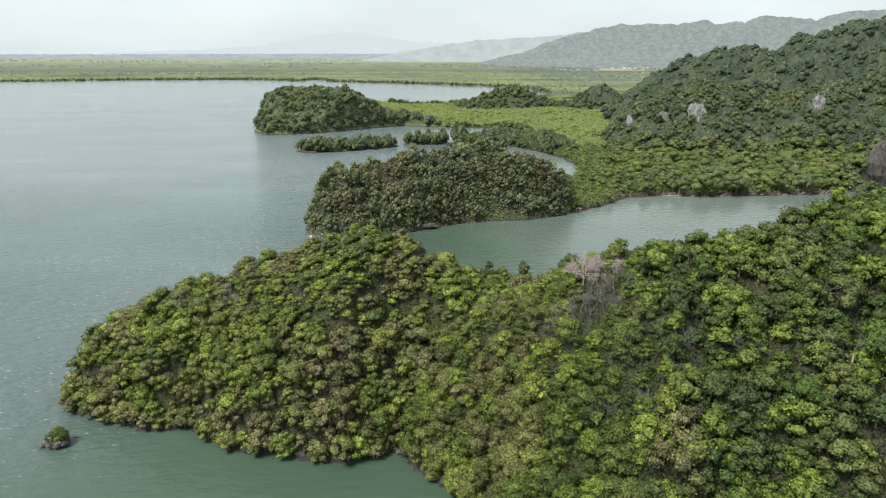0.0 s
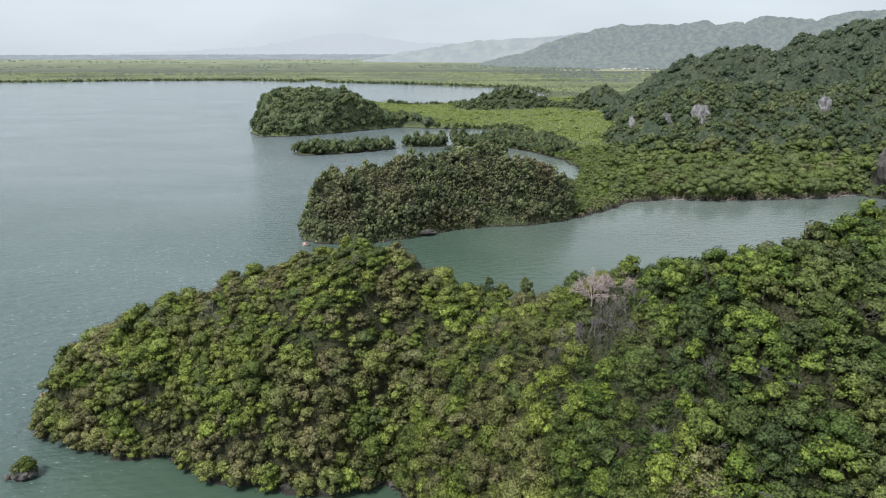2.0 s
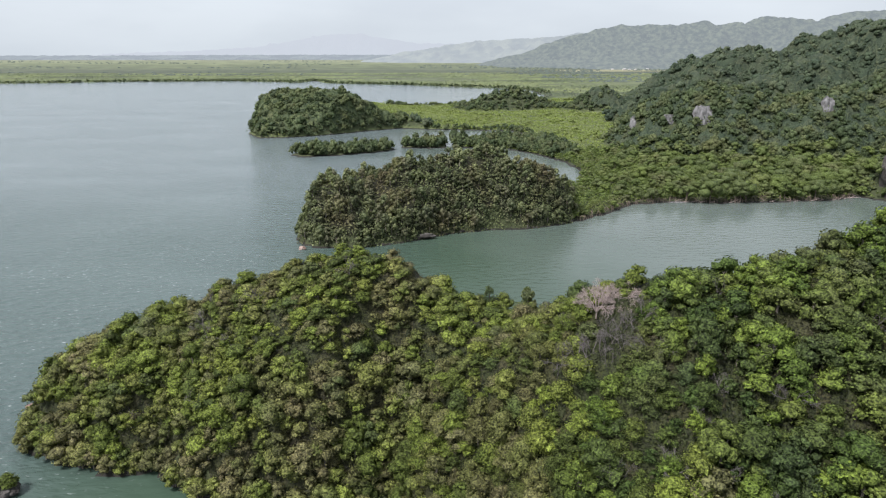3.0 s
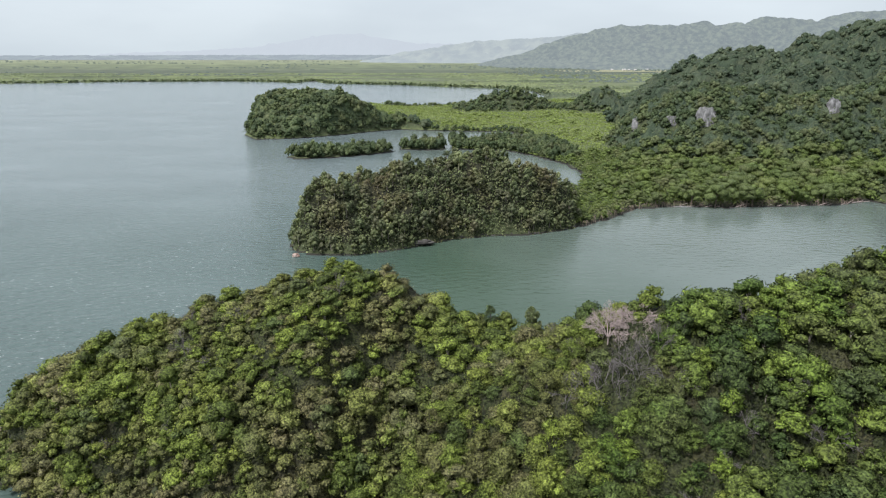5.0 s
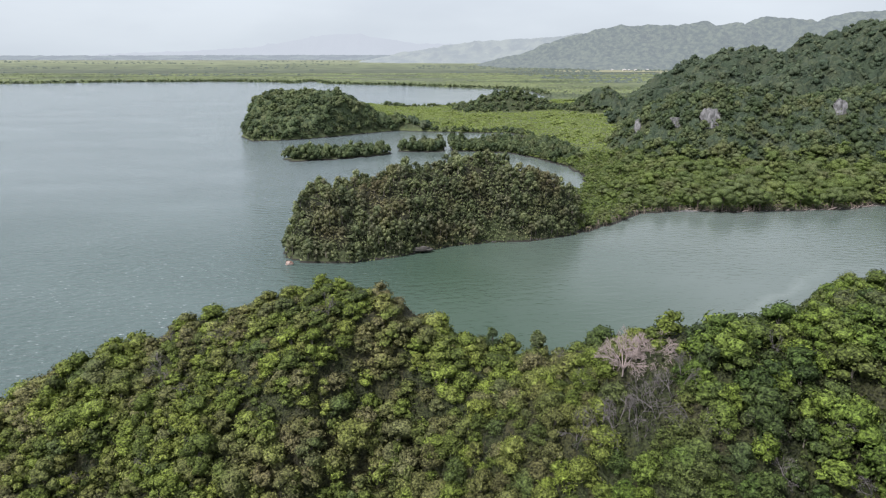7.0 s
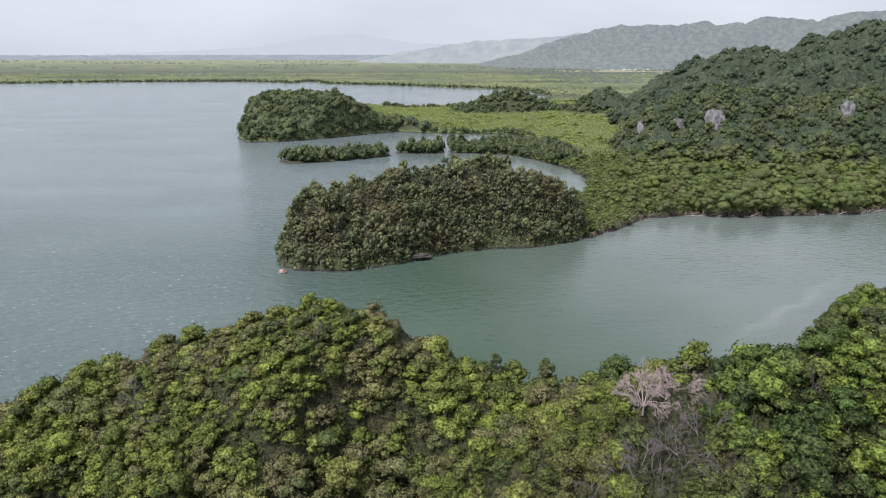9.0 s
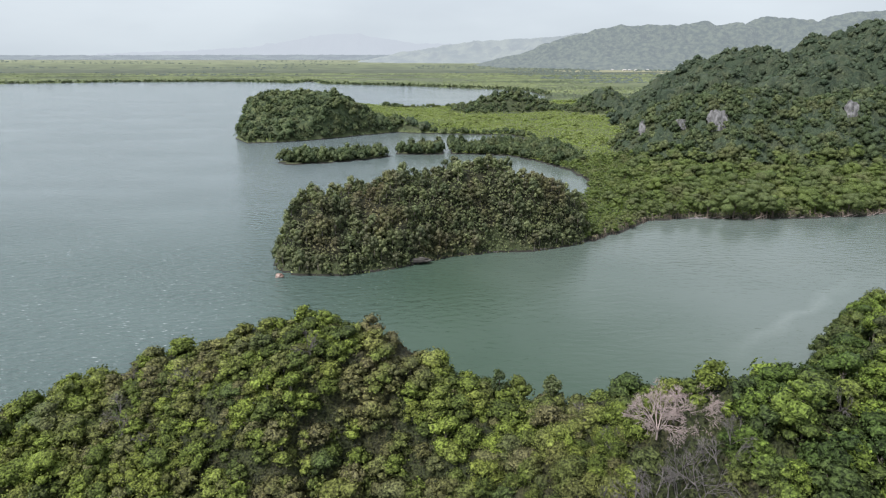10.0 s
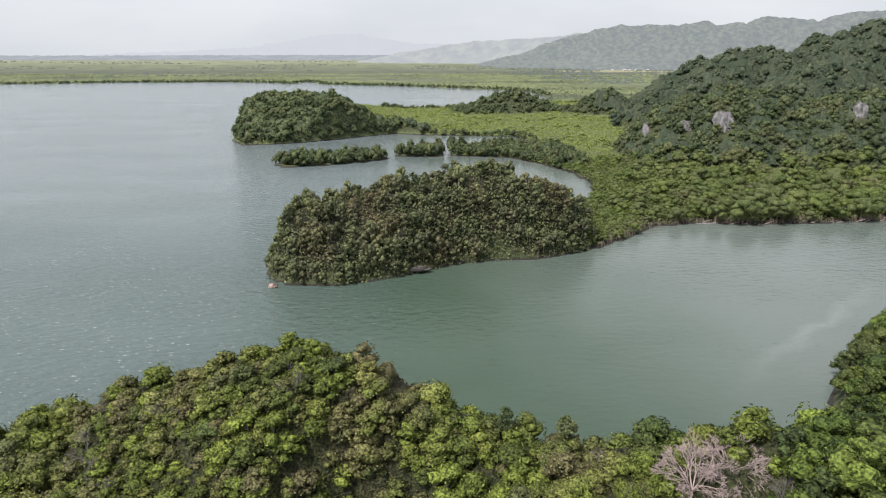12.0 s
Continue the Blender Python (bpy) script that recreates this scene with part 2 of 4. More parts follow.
def water_material():
    m, n, l, p = material("sea_water", 0.13)
    p.inputs["IOR"].default_value = 1.33
    place = n.new("ShaderNodeNewGeometry")
    spot = n.new("ShaderNodeSeparateXYZ")
    l.new(place.outputs["Position"], spot.inputs["Vector"])
    # open water lies to the west, sheltered coves to the east
    wander = noise_node(n, l, 0.012, 4)
    west = maths(n, l, "MULTIPLY_ADD", wander.outputs["Fac"], 60.0, maths(n, l, "ADD", spot.outputs["X"], -30.0))
    west = maths(n, l, "MULTIPLY_ADD", maths(n, l, "MAXIMUM", maths(n, l, "SUBTRACT", 200.0, spot.outputs["Y"]), 0.0), 0.45, west)
    out = n.new("ShaderNodeMapRange")
    out.interpolation_type = "SMOOTHSTEP"
    for k, v in (("From Min", 10), ("From Max", -75)):
        out.inputs[k].default_value = v
    l.new(west, out.inputs["Value"])
    open_sea = ramp(n, [(0.3, (0.057, 0.085, 0.081)), (0.7, (0.073, 0.103, 0.098))])
    green = ramp(n, [(0.3, (0.034, 0.060, 0.040)), (0.7, (0.046, 0.076, 0.053))])
    turbid_sheen = ramp(n, [(0.3, (0.083, 0.108, 0.097)), (0.7, (0.106, 0.130, 0.120))])
    for r in (open_sea, green, turbid_sheen):
        l.new(wander.outputs["Fac"], r.inputs["Fac"])
    # The open water gets paler towards the north.
    far_pale = n.new("ShaderNodeMapRange")
    far_pale.interpolation_type = "SMOOTHSTEP"
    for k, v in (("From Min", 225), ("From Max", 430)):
        far_pale.inputs[k].default_value = v
    l.new(spot.outputs["Y"], far_pale.inputs["Value"])
    # clear and green off the islets; eastern cove and lagoons turbid, with sky reflection painted in
    inner = n.new("ShaderNodeMapRange")
    inner.interpolation_type = "SMOOTHSTEP"
    for k, v in (("From Min", -10), ("From Max", 120)):
        inner.inputs[k].default_value = v
    l.new(maths(n, l, "MULTIPLY_ADD", spot.outputs["Y"], 0.35, maths(n, l, "MULTIPLY_ADD", wander.outputs["Fac"], 50.0, maths(n, l, "ADD", spot.outputs["X"], -95.0))), inner.inputs["Value"])
    cove = mix_colour(n, l, inner.outputs["Result"], green.outputs["Color"], turbid_sheen.outputs["Color"])
    body = mix_colour(n, l, out.outputs["Result"], cove, mix_colour(n, l, far_pale.outputs["Result"], open_sea.outputs["Color"], (0.108, 0.138, 0.142)))
    # the drifting trail of a boat across the eastern cove
    trail = n.new("ShaderNodeMapping")
    trail.vector_type = "TEXTURE"
    trail.inputs["Location"].default_value = (112, 211, 0)
    trail.inputs["Rotation"].default_value = (0, 0, radians(39.4))
    l.new(place.outputs["Position"], trail.inputs["Vector"])
    tv = n.new("ShaderNodeSeparateXYZ")
    l.new(trail.outputs["Vector"], tv.inputs["Vector"])
    sway = noise_node(n, l, 0.045, 3)
    across = maths(n, l, "ABSOLUTE", maths(n, l, "ADD", tv.outputs["Y"], maths(n, l, "MULTIPLY_ADD", sway.outputs["Fac"], 16.0, -8.0)))
    narrow = maths(n, l, "MAXIMUM", maths(n, l, "MULTIPLY_ADD", across, -0.28, 1.0), 0.0)
    length = maths(n, l, "MAXIMUM", maths(n, l, "MULTIPLY_ADD", maths(n, l, "ABSOLUTE", tv.outputs["X"]), -0.018, 1.0), 0.0)
    froth = noise_node(n, l, 0.9, 4)
    streak = maths(n, l, "MULTIPLY", maths(n, l, "MULTIPLY", narrow, length), maths(n, l, "MULTIPLY", froth.outputs["Fac"], 0.22))
    body = mix_colour(n, l, streak, body, (0.4, 0.45, 0.43))
    # small whitecaps, only out in the open wind
    fleck = noise_node(n, l, 1.5, 3, (0.35, 1.0, 1))
    gust = noise_node(n, l, 0.03, 2)
    level = maths(n, l, "ADD", fleck.outputs["Fac"], maths(n, l, "MULTIPLY", gust.outputs["Fac"], 0.12))
    foam = n.new("ShaderNodeMapRange")
    for k, v in (("From Min", 0.705), ("From Max", 0.82)):
        foam.inputs[k].default_value = v
    l.new(level, foam.inputs["Value"])
    l.new(mix_colour(n, l, maths(n, l, "MULTIPLY", foam.outputs["Result"], out.outputs["Result"]), body, (0.36, 0.4, 0.4)), p.inputs["Base Color"])
    # wind ripples, calm in patches and in the coves
    turn = n.new("ShaderNodeMapping")
    turn.inputs["Rotation"].default_value = (0, 0, radians(-24))
    turn.inputs["Scale"].default_value = (0.5, 1.0, 1.0)
    l.new(place.outputs["Position"], turn.inputs["Vector"])
    rip = n.new("ShaderNodeTexNoise")
    rip.inputs["Scale"].default_value, rip.inputs["Detail"].default_value = 0.5, 7
    l.new(turn.outputs["Vector"], rip.inputs["Vector"])
    calm = noise_node(n, l, 0.022, 3, (0.5, 1, 1))
    wind = maths(n, l, "MULTIPLY", maths(n, l, "MULTIPLY_ADD", calm.outputs["Fac"], 1.6, -0.15), maths(n, l, "MULTIPLY_ADD", out.outputs["Result"], 0.7, 0.3))
    lee = n.new("ShaderNodeMapRange")
    for k, v in (("From Min", 200), ("From Max", 480), ("To Min", 1.0), ("To Max", 0.8)):
        lee.inputs[k].default_value = v
    l.new(spot.outputs["Y"], lee.inputs["Value"])
    wind = maths(n, l, "MULTIPLY", wind, lee.outputs["Result"])
    bp = n.new("ShaderNodeBump")
    bp.inputs["Strength"].default_value, bp.inputs["Distance"].default_value = 1.0, 1.5
    l.new(maths(n, l, "MULTIPLY", rip.outputs["Fac"], wind), bp.inputs["Height"])
    l.new(bp.outputs["Normal"], p.inputs["Normal"])
    return m


WATER = water_material()


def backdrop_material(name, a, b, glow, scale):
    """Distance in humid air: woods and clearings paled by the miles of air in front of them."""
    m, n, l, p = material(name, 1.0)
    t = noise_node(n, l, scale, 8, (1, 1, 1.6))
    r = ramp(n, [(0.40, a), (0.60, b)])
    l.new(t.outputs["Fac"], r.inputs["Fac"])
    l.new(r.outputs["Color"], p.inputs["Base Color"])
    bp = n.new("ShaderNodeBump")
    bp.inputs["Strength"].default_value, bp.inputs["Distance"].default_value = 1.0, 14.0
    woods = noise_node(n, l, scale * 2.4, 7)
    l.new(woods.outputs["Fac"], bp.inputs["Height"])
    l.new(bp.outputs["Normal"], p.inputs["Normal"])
    # The haze is added as an even glow of the surface itself.
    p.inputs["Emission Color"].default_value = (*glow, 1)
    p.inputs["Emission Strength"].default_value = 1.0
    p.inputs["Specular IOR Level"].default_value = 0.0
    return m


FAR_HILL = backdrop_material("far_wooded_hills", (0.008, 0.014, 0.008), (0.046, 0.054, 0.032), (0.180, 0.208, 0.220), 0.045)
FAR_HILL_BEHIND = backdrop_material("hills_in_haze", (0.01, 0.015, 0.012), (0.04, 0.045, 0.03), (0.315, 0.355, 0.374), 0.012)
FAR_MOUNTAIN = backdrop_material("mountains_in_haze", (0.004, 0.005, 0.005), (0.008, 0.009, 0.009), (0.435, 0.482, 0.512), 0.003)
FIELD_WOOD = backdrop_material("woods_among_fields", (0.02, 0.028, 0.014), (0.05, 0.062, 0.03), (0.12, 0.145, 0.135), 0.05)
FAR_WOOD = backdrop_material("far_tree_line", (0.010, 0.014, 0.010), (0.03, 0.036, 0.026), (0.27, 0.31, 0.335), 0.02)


# ---- plan ----
def side(points, x, y):
    """Metres inside (+) or outside (-) an outline."""
    x, y = np.asarray(x, float), np.asarray(y, float)
    best, inside = np.full(x.shape, 1e12), np.zeros(x.shape, bool)
    for (ax, ay), (bx, by) in zip(points, points[1:] + points[:1]):
        ux, uy = bx - ax, by - ay
        k = np.clip(((x - ax) * ux + (y - ay) * uy) / (ux * ux + uy * uy + 1e-9), 0, 1)
        best = np.minimum(best, (x - ax - k * ux) ** 2 + (y - ay - k * uy) ** 2)
        cross = (ay > y) != (by > y)
        inside ^= cross & (x < ux * (y - ay) / (uy if uy else 1e-9) + ax)
    return np.where(inside, 1, -1) * np.sqrt(best)


def ridge(crest, x, y):
    """Height of a hill whose crest runs through (x, y, height, half width)."""
    x, y = np.asarray(x, float), np.asarray(y, float)
    top = np.zeros(x.shape)
    for (ax, ay, ah, aw), (bx, by, bh, bw) in zip(crest, crest[1:]):
        ux, uy = bx - ax, by - ay
        k = np.clip(((x - ax) * ux + (y - ay) * uy) / (ux * ux + uy * uy + 1e-9), 0, 1)
        d = np.hypot(x - ax - k * ux, y - ay - k * uy) / (aw + k * (bw - aw))
        rise = np.where(d < 0.25, 1 - 0.8 * d * d / 0.5, 1.0 - 0.1 - (d - 0.25) * 1.2)
        top = np.maximum(top, (ah + k * (bh - ah)) * np.clip(rise, 0, 1))
    return top


def rough(x, y, size, seed=0.0):
    """Smooth random relief, about -1 to 1, with bumps of that many metres."""
    u, v = np.asarray(x) / size * 6.283, np.asarray(y) / size * 6.283
    s = seed * 1.7
    return (np.sin(u * 0.61 + v * 0.33 + s) + np.sin(v * 0.72 - u * 0.41 + 2.1 + s) + np.sin(u * 1.13 + 0.7 * np.sin(v * 0.8 + s)) + np.sin(v * 1.21 + 0.8 * np.sin(u * 0.9 - s))) / 3


NEAR_COAST = [(-85, 122), (-82.5, 115), (-75, 111.5), (-61, 107), (-52, 108), (-44, 102), (-36, 99), (-20, 97), (-9, 100), (-3, 93), (4, 87), (12, 77), (25, 66), (60, 54), (140, 45),
              (320, 60), (320, 190), (170, 214), (128, 207), (107, 190), (89, 170), (76, 150), (70, 133), (50, 122), (32, 124), (18, 132), (0, 141), (-25, 148), (-50, 146), (-70, 139), (-84, 130)]
NEAR_CREST = [(-82, 119, 2.3, 26), (-74, 122, 8.3, 30), (-63, 128, 14.9, 32), (-50, 131, 20.5, 36), (-38, 132, 26.5, 38), (-24, 129, 31.8, 38), (-12, 124, 33.9, 40), (3, 119, 28.0, 42), (16, 111, 25.8, 48),
              (28, 102.5, 31.2, 54), (34, 103.5, 33.8, 56), (42, 103.0, 38.9, 58), (58, 101.0, 42.2, 58), (76, 100.5, 44.6, 62), (110, 108, 50.3, 70), (220, 115, 60.3, 80)]
SPUR_CREST = [(80, 140, 2, 26), (92, 148, 4, 34), (120, 165, 9, 50), (200, 160, 18, 60)]
ISLE_COAST = [(-60, 257), (-58, 249.5), (-50, 244.5), (-33, 243), (-14, 251), (6, 264), (23, 269), (41, 271), (60, 280), (66, 292), (64, 318), (48, 326), (20, 322), (-20, 312), (-46, 292), (-58, 272)]
ISLE_CREST = [(-55, 257, 16.5, 27), (-45, 267, 20, 32), (-27, 277, 20, 36), (-6, 283, 24, 38), (18, 287, 26, 40), (38, 288, 21, 38), (52, 290, 14, 30), (61, 296, 6, 24)]
ISLET_COAST = [(-117, 474), (-107, 463), (-85, 466), (-55, 482), (-37, 496), (-40, 507), (-70, 502), (-105, 490)]
ISLET_TWO_COAST = [(-34, 509), (-10, 504), (4, 507), (4, 530), (-15, 537), (-32, 524)]
COAST_SOUTH = [(53, 502), (73, 473), (89, 435), (92, 409), (87, 379), (76, 359), (67, 347), (58, 322), (58, 284), (64, 282), (75, 291), (99, 314), (122, 320), (146, 317), (163, 319),
               (191, 321), (208, 323), (226, 331), (236, 322), (250, 317), (330, 300), (600, 290), (7000, 200), (7000, 7000), (-7000, 7000), (-7000, 1700)]
COAST_NORTH = [(-1400, 1590), (-1078, 1578), (-845, 1665), (-563, 1695), (-410, 1640), (-392, 1605), (-365, 1620), (-352, 1700), (-335, 1690), (-288, 1576), (-103, 1498), (52, 1406), (144, 1345), (183, 1288),
               (187, 1130), (166, 1041), (112, 1000), (18, 925), (-45, 915), (-125, 985), (-170, 760), (-193, 640), (-185, 598), (-166, 567), (-142, 571), (-119, 582), (-94, 600),
               (-72, 620), (-42, 642), (-9, 631), (39, 623), (70, 619), (80, 590), (60, 548), (9, 545), (9, 510)]
MAINLAND = COAST_SOUTH + COAST_NORTH
HILLS = [
    # the front knoll and its eastward ridge
    [(150, 526, 10, 14), (161, 518, 25, 26), (176, 508, 35, 42), (190, 498, 42, 54), (205, 490, 46, 60), (219, 484, 46, 60), (232, 478, 43, 56), (241, 474, 38, 52)],
    [(241, 474, 38, 50), (256, 472, 38, 54), (272, 471, 40, 58), (290, 473, 42, 60), (317, 480, 48, 68), (345, 480, 53, 76), (420, 480, 60, 90)],
    # the higher hill behind its valley
    [(278, 640, 24, 50), (316, 640, 44, 72), (346, 640, 50, 82), (372, 650, 60, 90), (395, 650, 67, 98), (422, 660, 76, 104), (450, 660, 90, 112), (560, 660, 105, 150)],
    # wooded spur down to the marsh, and the middle ridge
    [(200, 697, 8, 22), (217, 700, 21, 32), (236, 705, 30, 42), (262, 710, 38, 55), (290, 715, 44, 66), (330, 745, 48, 80)],
    [(282, 850, 26, 50), (301, 855, 42, 64), (322, 855, 51, 76), (350, 855, 63, 90), (372, 855, 67, 96), (416, 855, 72, 100), (448, 855, 75, 104), (464, 860, 69, 96), (490, 880, 69, 96)],
    [(512, 930, 50, 70), (526, 935, 69, 92), (543, 935, 86, 106), (566, 935, 95, 116), (592, 940, 103, 124), (644, 950, 110, 140), (760, 960, 125, 170), (1100, 1000, 140, 220)],
    [(190, 838, 10, 40), (212, 842, 28, 44), (236, 840, 13, 46), (300, 850, 12, 60)],
    [(40, 850, 6, 40), (75, 862, 19, 45), (100, 870, 24, 45), (118, 878, 18, 40), (140, 880, 5, 40)],
    # the far headland with its two domes
    [(-184, 598, 6, 20), (-177, 606, 14, 34), (-169, 620, 28, 52), (-160, 632, 33, 66), (-152, 638, 34, 70), (-141, 636, 28, 66), (-128, 632, 33, 62), (-107, 630, 36, 56), (-95, 632, 28, 50),
     (-79, 636, 19, 40), (-52, 642, 12, 30), (-20, 660, 2, 40)],
    [(243, 333, 18, 12), (258, 338, 28, 26), (340, 336, 40, 50)],
]


def land(x, y):
    """Height of the ground over the sea, and metres inside the nearest shore."""
    near, isle, main = side(NEAR_COAST, x, y), side(ISLE_COAST, x, y), side(MAINLAND, x, y)
    small = np.maximum(side(ISLET_COAST, x, y), side(ISLET_TWO_COAST, x, y))
    bumps = rough(x, y, 26, 1)
    h = np.clip(0.25 * np.maximum(np.maximum(near, isle), np.maximum(main, small)), -4.0, -0.6)
    hn = np.maximum(ridge(NEAR_CREST, x, y), ridge(SPUR_CREST, x, y))
    hn = np.minimum(hn * (1 + 0.03 * bumps) + 1.5, -1.2 + 2.0 * np.clip(near / 3, 0, 1) + 1.85 * near)
    h = np.where(near > 0, np.maximum(hn, -0.6), h)
    hi = np.minimum(ridge(ISLE_CREST, x, y) * (1 + 0.08 * bumps) + 2.0, -1.2 + 2.0 * np.clip(isle / 2, 0, 1) + 2.6 * isle)
    h = np.where(isle > 0, np.maximum(hi, -0.6), h)
    hm = np.zeros(np.shape(x))
    for crest in HILLS:
        hm = np.maximum(hm, ridge(crest, x, y))
    hm = np.minimum(hm * (1 + 0.07 * rough(x, y, 95, 3) + 0.10 * rough(x, y, 52, 4)) + 0.7, 0.4 + 2.3 * main)
    hm = hm + 0.012 * np.clip(np.asarray(y, float) - 2300, 0, 2600)
    h = np.where(main > 0, np.maximum(h, np.maximum(hm, 0.2)), h)
    h = np.where(small > 0, np.minimum(0.9, 0.2 + small), h)
    return h, np.maximum(np.maximum(near, isle), np.maximum(main, small))


# ---- mesh helpers ----
def mesh_of(name, verts, faces, mats, mat_index=None, tint=None, smooth=False):
    """One mesh out of arrays; faces: list of index arrays, each of faces with the same number of corners."""
    me = bpy.data.meshes.new(name)
    corners = np.concatenate([np.asarray(f).ravel() for f in faces])
    sizes = np.concatenate([np.full(len(f), np.shape(f)[1]) for f in faces])
    me.vertices.add(len(verts))
    me.vertices.foreach_set("co", np.asarray(verts, np.float32).ravel())
    me.loops.add(len(corners))
    me.loops.foreach_set("vertex_index", corners.astype(np.int32))
    me.polygons.add(len(sizes))
    me.polygons.foreach_set("loop_start", (np.cumsum(sizes) - sizes).astype(np.int32))
    if mat_index is not None:
        me.polygons.foreach_set("material_index", np.asarray(mat_index, np.int32))
    me.polygons.foreach_set("use_smooth", np.full(len(sizes), smooth))
    for m in mats:
        me.materials.append(m)
    if tint is not None:
        a = me.attributes.new("tint", "FLOAT", "POINT")
        a.data.foreach_set("value", np.asarray(tint, np.float32))
    me.update(calc_edges=True)
    return me


def part(name, me, parent, label=""):
    ob = new(name, me)
    ob.parent = parent
    return tagged(ob, label)


def ico(level):
    bm = bmesh.new()
    bmesh.ops.create_icosphere(bm, subdivisions=level, radius=1)
    v = np.array([x.co[:] for x in bm.verts])
    f = np.array([[w.index for w in x.verts] for x in bm.faces])
    bm.free()
    return v, f


ICO = {1: ico(1), 2: ico(2), 3: ico(3), 4: ico(4)}


def tubes(segments, sides_of=5):
    """Tapered tubes for (start, end, start radius, end radius)."""
    vs, fs, base = [], [], 0
    for a, b, ra, rb in segments:
        a, b = np.array(a, float), np.array(b, float)
        d = (b - a) / (np.linalg.norm(b - a) + 1e-9)
        u = np.cross(d, (0.31, 0.95, 0.12))
        u /= np.linalg.norm(u)
        w = np.cross(d, u)
        ang = np.arange(sides_of) * 2 * np.pi / sides_of
        ring = np.outer(np.cos(ang), u) + np.outer(np.sin(ang), w)
        vs += [a + ring * ra, b + ring * rb]
        k = np.arange(sides_of)
        fs.append(np.stack([k, (k + 1) % sides_of, (k + 1) % sides_of + sides_of, k + sides_of], 1) + base)
        base += 2 * sides_of
    return np.concatenate(vs), np.concatenate(fs)


def sprays(rng, at, normal, size, slim=0.62):
    """Folded leaf sprays: a base, two shoulders and a tip each, creased along the middle."""
    n = len(at)
    nn = normal / np.linalg.norm(normal, axis=1, keepdims=True)
    t = np.cross(nn, rng.normal(size=(n, 3)))
    t /= np.linalg.norm(t, axis=1, keepdims=True) + 1e-9
    b = np.cross(nn, t)
    s = (size * rng.uniform(0.6, 1.35, n))[:, None]
    fold = nn * s * rng.uniform(0.05, 0.3, n)[:, None]
    v = np.stack([at - t * s * 0.5, at + b * s * slim * 0.5 + fold, at + t * s * 0.5 - nn * s * 0.12, at - b * s * slim * 0.5 + fold], 1)
    return v.reshape(-1, 3), np.arange(4 * n).reshape(n, 4)


def crown(rng, high, wide, lobes, leaves, leaf, core_level, flat=0.8, low=0.15, core=0.64, loose=0.42, fat=1.0):
    """A crown of billows: leaf sprays over a dense inner mass."""
    ang = rng.uniform(0, 6.283) + np.arange(lobes) * 2.4
    rad = wide * 0.62 * np.sqrt((np.arange(lobes) + 0.3) / lobes)
    r = fat * wide * rng.uniform(0.24, 0.48, lobes)
    top = high * (1 - 0.9 * (rad / wide) ** 2 - rng.uniform(0, 0.12, lobes))
    skirt = np.arange(lobes) >= lobes * 0.6
    top[skirt] = high * rng.uniform(low + 0.3, 0.66, skirt.sum())
    c = np.stack([rad * np.cos(ang), rad * np.sin(ang), top - r * flat], 1)
    cv, cf = ICO[core_level]
    vs, tris, base = [], [], 0
    for k in range(lobes):
        wob = 1 + 0.26 * rng.normal(size=(len(cv), 1))
        vs.append(c[k] + cv * wob * r[k] * (core, core, core * flat))
        tris.append(cf + base)
        base += len(cv)
    pts, nor = np.zeros((0, 3)), np.zeros((0, 3))
    while len(pts) < leaves:
        k = rng.choice(lobes, leaves * 2, p=r ** 2 / (r ** 2).sum())
        d = rng.normal(size=(len(k), 3))
        d[:, 2] = d[:, 2] * 0.8 + 0.25
        d /= np.linalg.norm(d, axis=1, keepdims=True)
        q = c[k] + d * (r[k] * rng.uniform(0.8, 1.12, len(k)))[:, None] * (1, 1, flat)
        inner = (np.linalg.norm((q[:, None] - c[None]) / np.array((1, 1, flat)), axis=2) / r[None]).min(1)
        ok = inner > 0.74
        pts, nor = np.concatenate([pts, q[ok]]), np.concatenate([nor, d[ok]])
    pts, nor = pts[:leaves], nor[:leaves]
    lv, lf = sprays(rng, pts, nor + rng.normal(size=nor.shape) * loose + (0, 0, 0.2), leaf)
    return np.concatenate(vs), np.concatenate(tris), lv, lf, c, r


def tree_shape(seed, high, wide, lobes, leaves, leaf, core_level=1, flat=0.8, limbs=0, trunk=True, low=0.15, core=0.64, loose=0.42, fat=1.0):
    """Arrays of one tree: crown and trunk apart."""
    rng = np.random.default_rng(seed)
    cv, ct, lv, lf, c, r = crown(rng, high, wide, lobes, leaves, leaf, core_level, flat, low, core, loose, fat)
    seg = []
    if trunk:
        lean = rng.uniform(-0.05, 0.05, 2) * high
        fork = np.array([lean[0], lean[1], high * 0.4])
        seg.append(((0, 0, -1.2), fork, 0.028 * high, 0.02 * high))
        for k in range(limbs):
            seg.append((fork - (0, 0, high * 0.03 * k), c[k % lobes], 0.016 * high, 0.006 * high))
    tv, tf = tubes(seg) if seg else (np.zeros((0, 3)), np.zeros((0, 4), int))
    crown_v = np.concatenate([cv, lv])
    return {"v": crown_v, "t": ct, "q": lf + len(cv), "tv": tv, "tq": tf}


def mass(name, shapes, places, leaf_mat, wood_mat, label, seed=0):
    """Many trees in one mesh. places: rows of x, y, z, scale, upright stretch."""
    rng = np.random.default_rng(seed)
    places = np.asarray(places)
    pick = rng.integers(0, len(shapes), len(places))
    yaw = rng.uniform(0, 6.283, len(places))
    hue = rng.uniform(0, 1, len(places))
    vs, tris, quads, mt, mq, tint, base = [], [], [], [], [], [], 0
    for s, shape in enumerate(shapes):
        who = np.where(pick == s)[0]
        if not len(who):
            continue
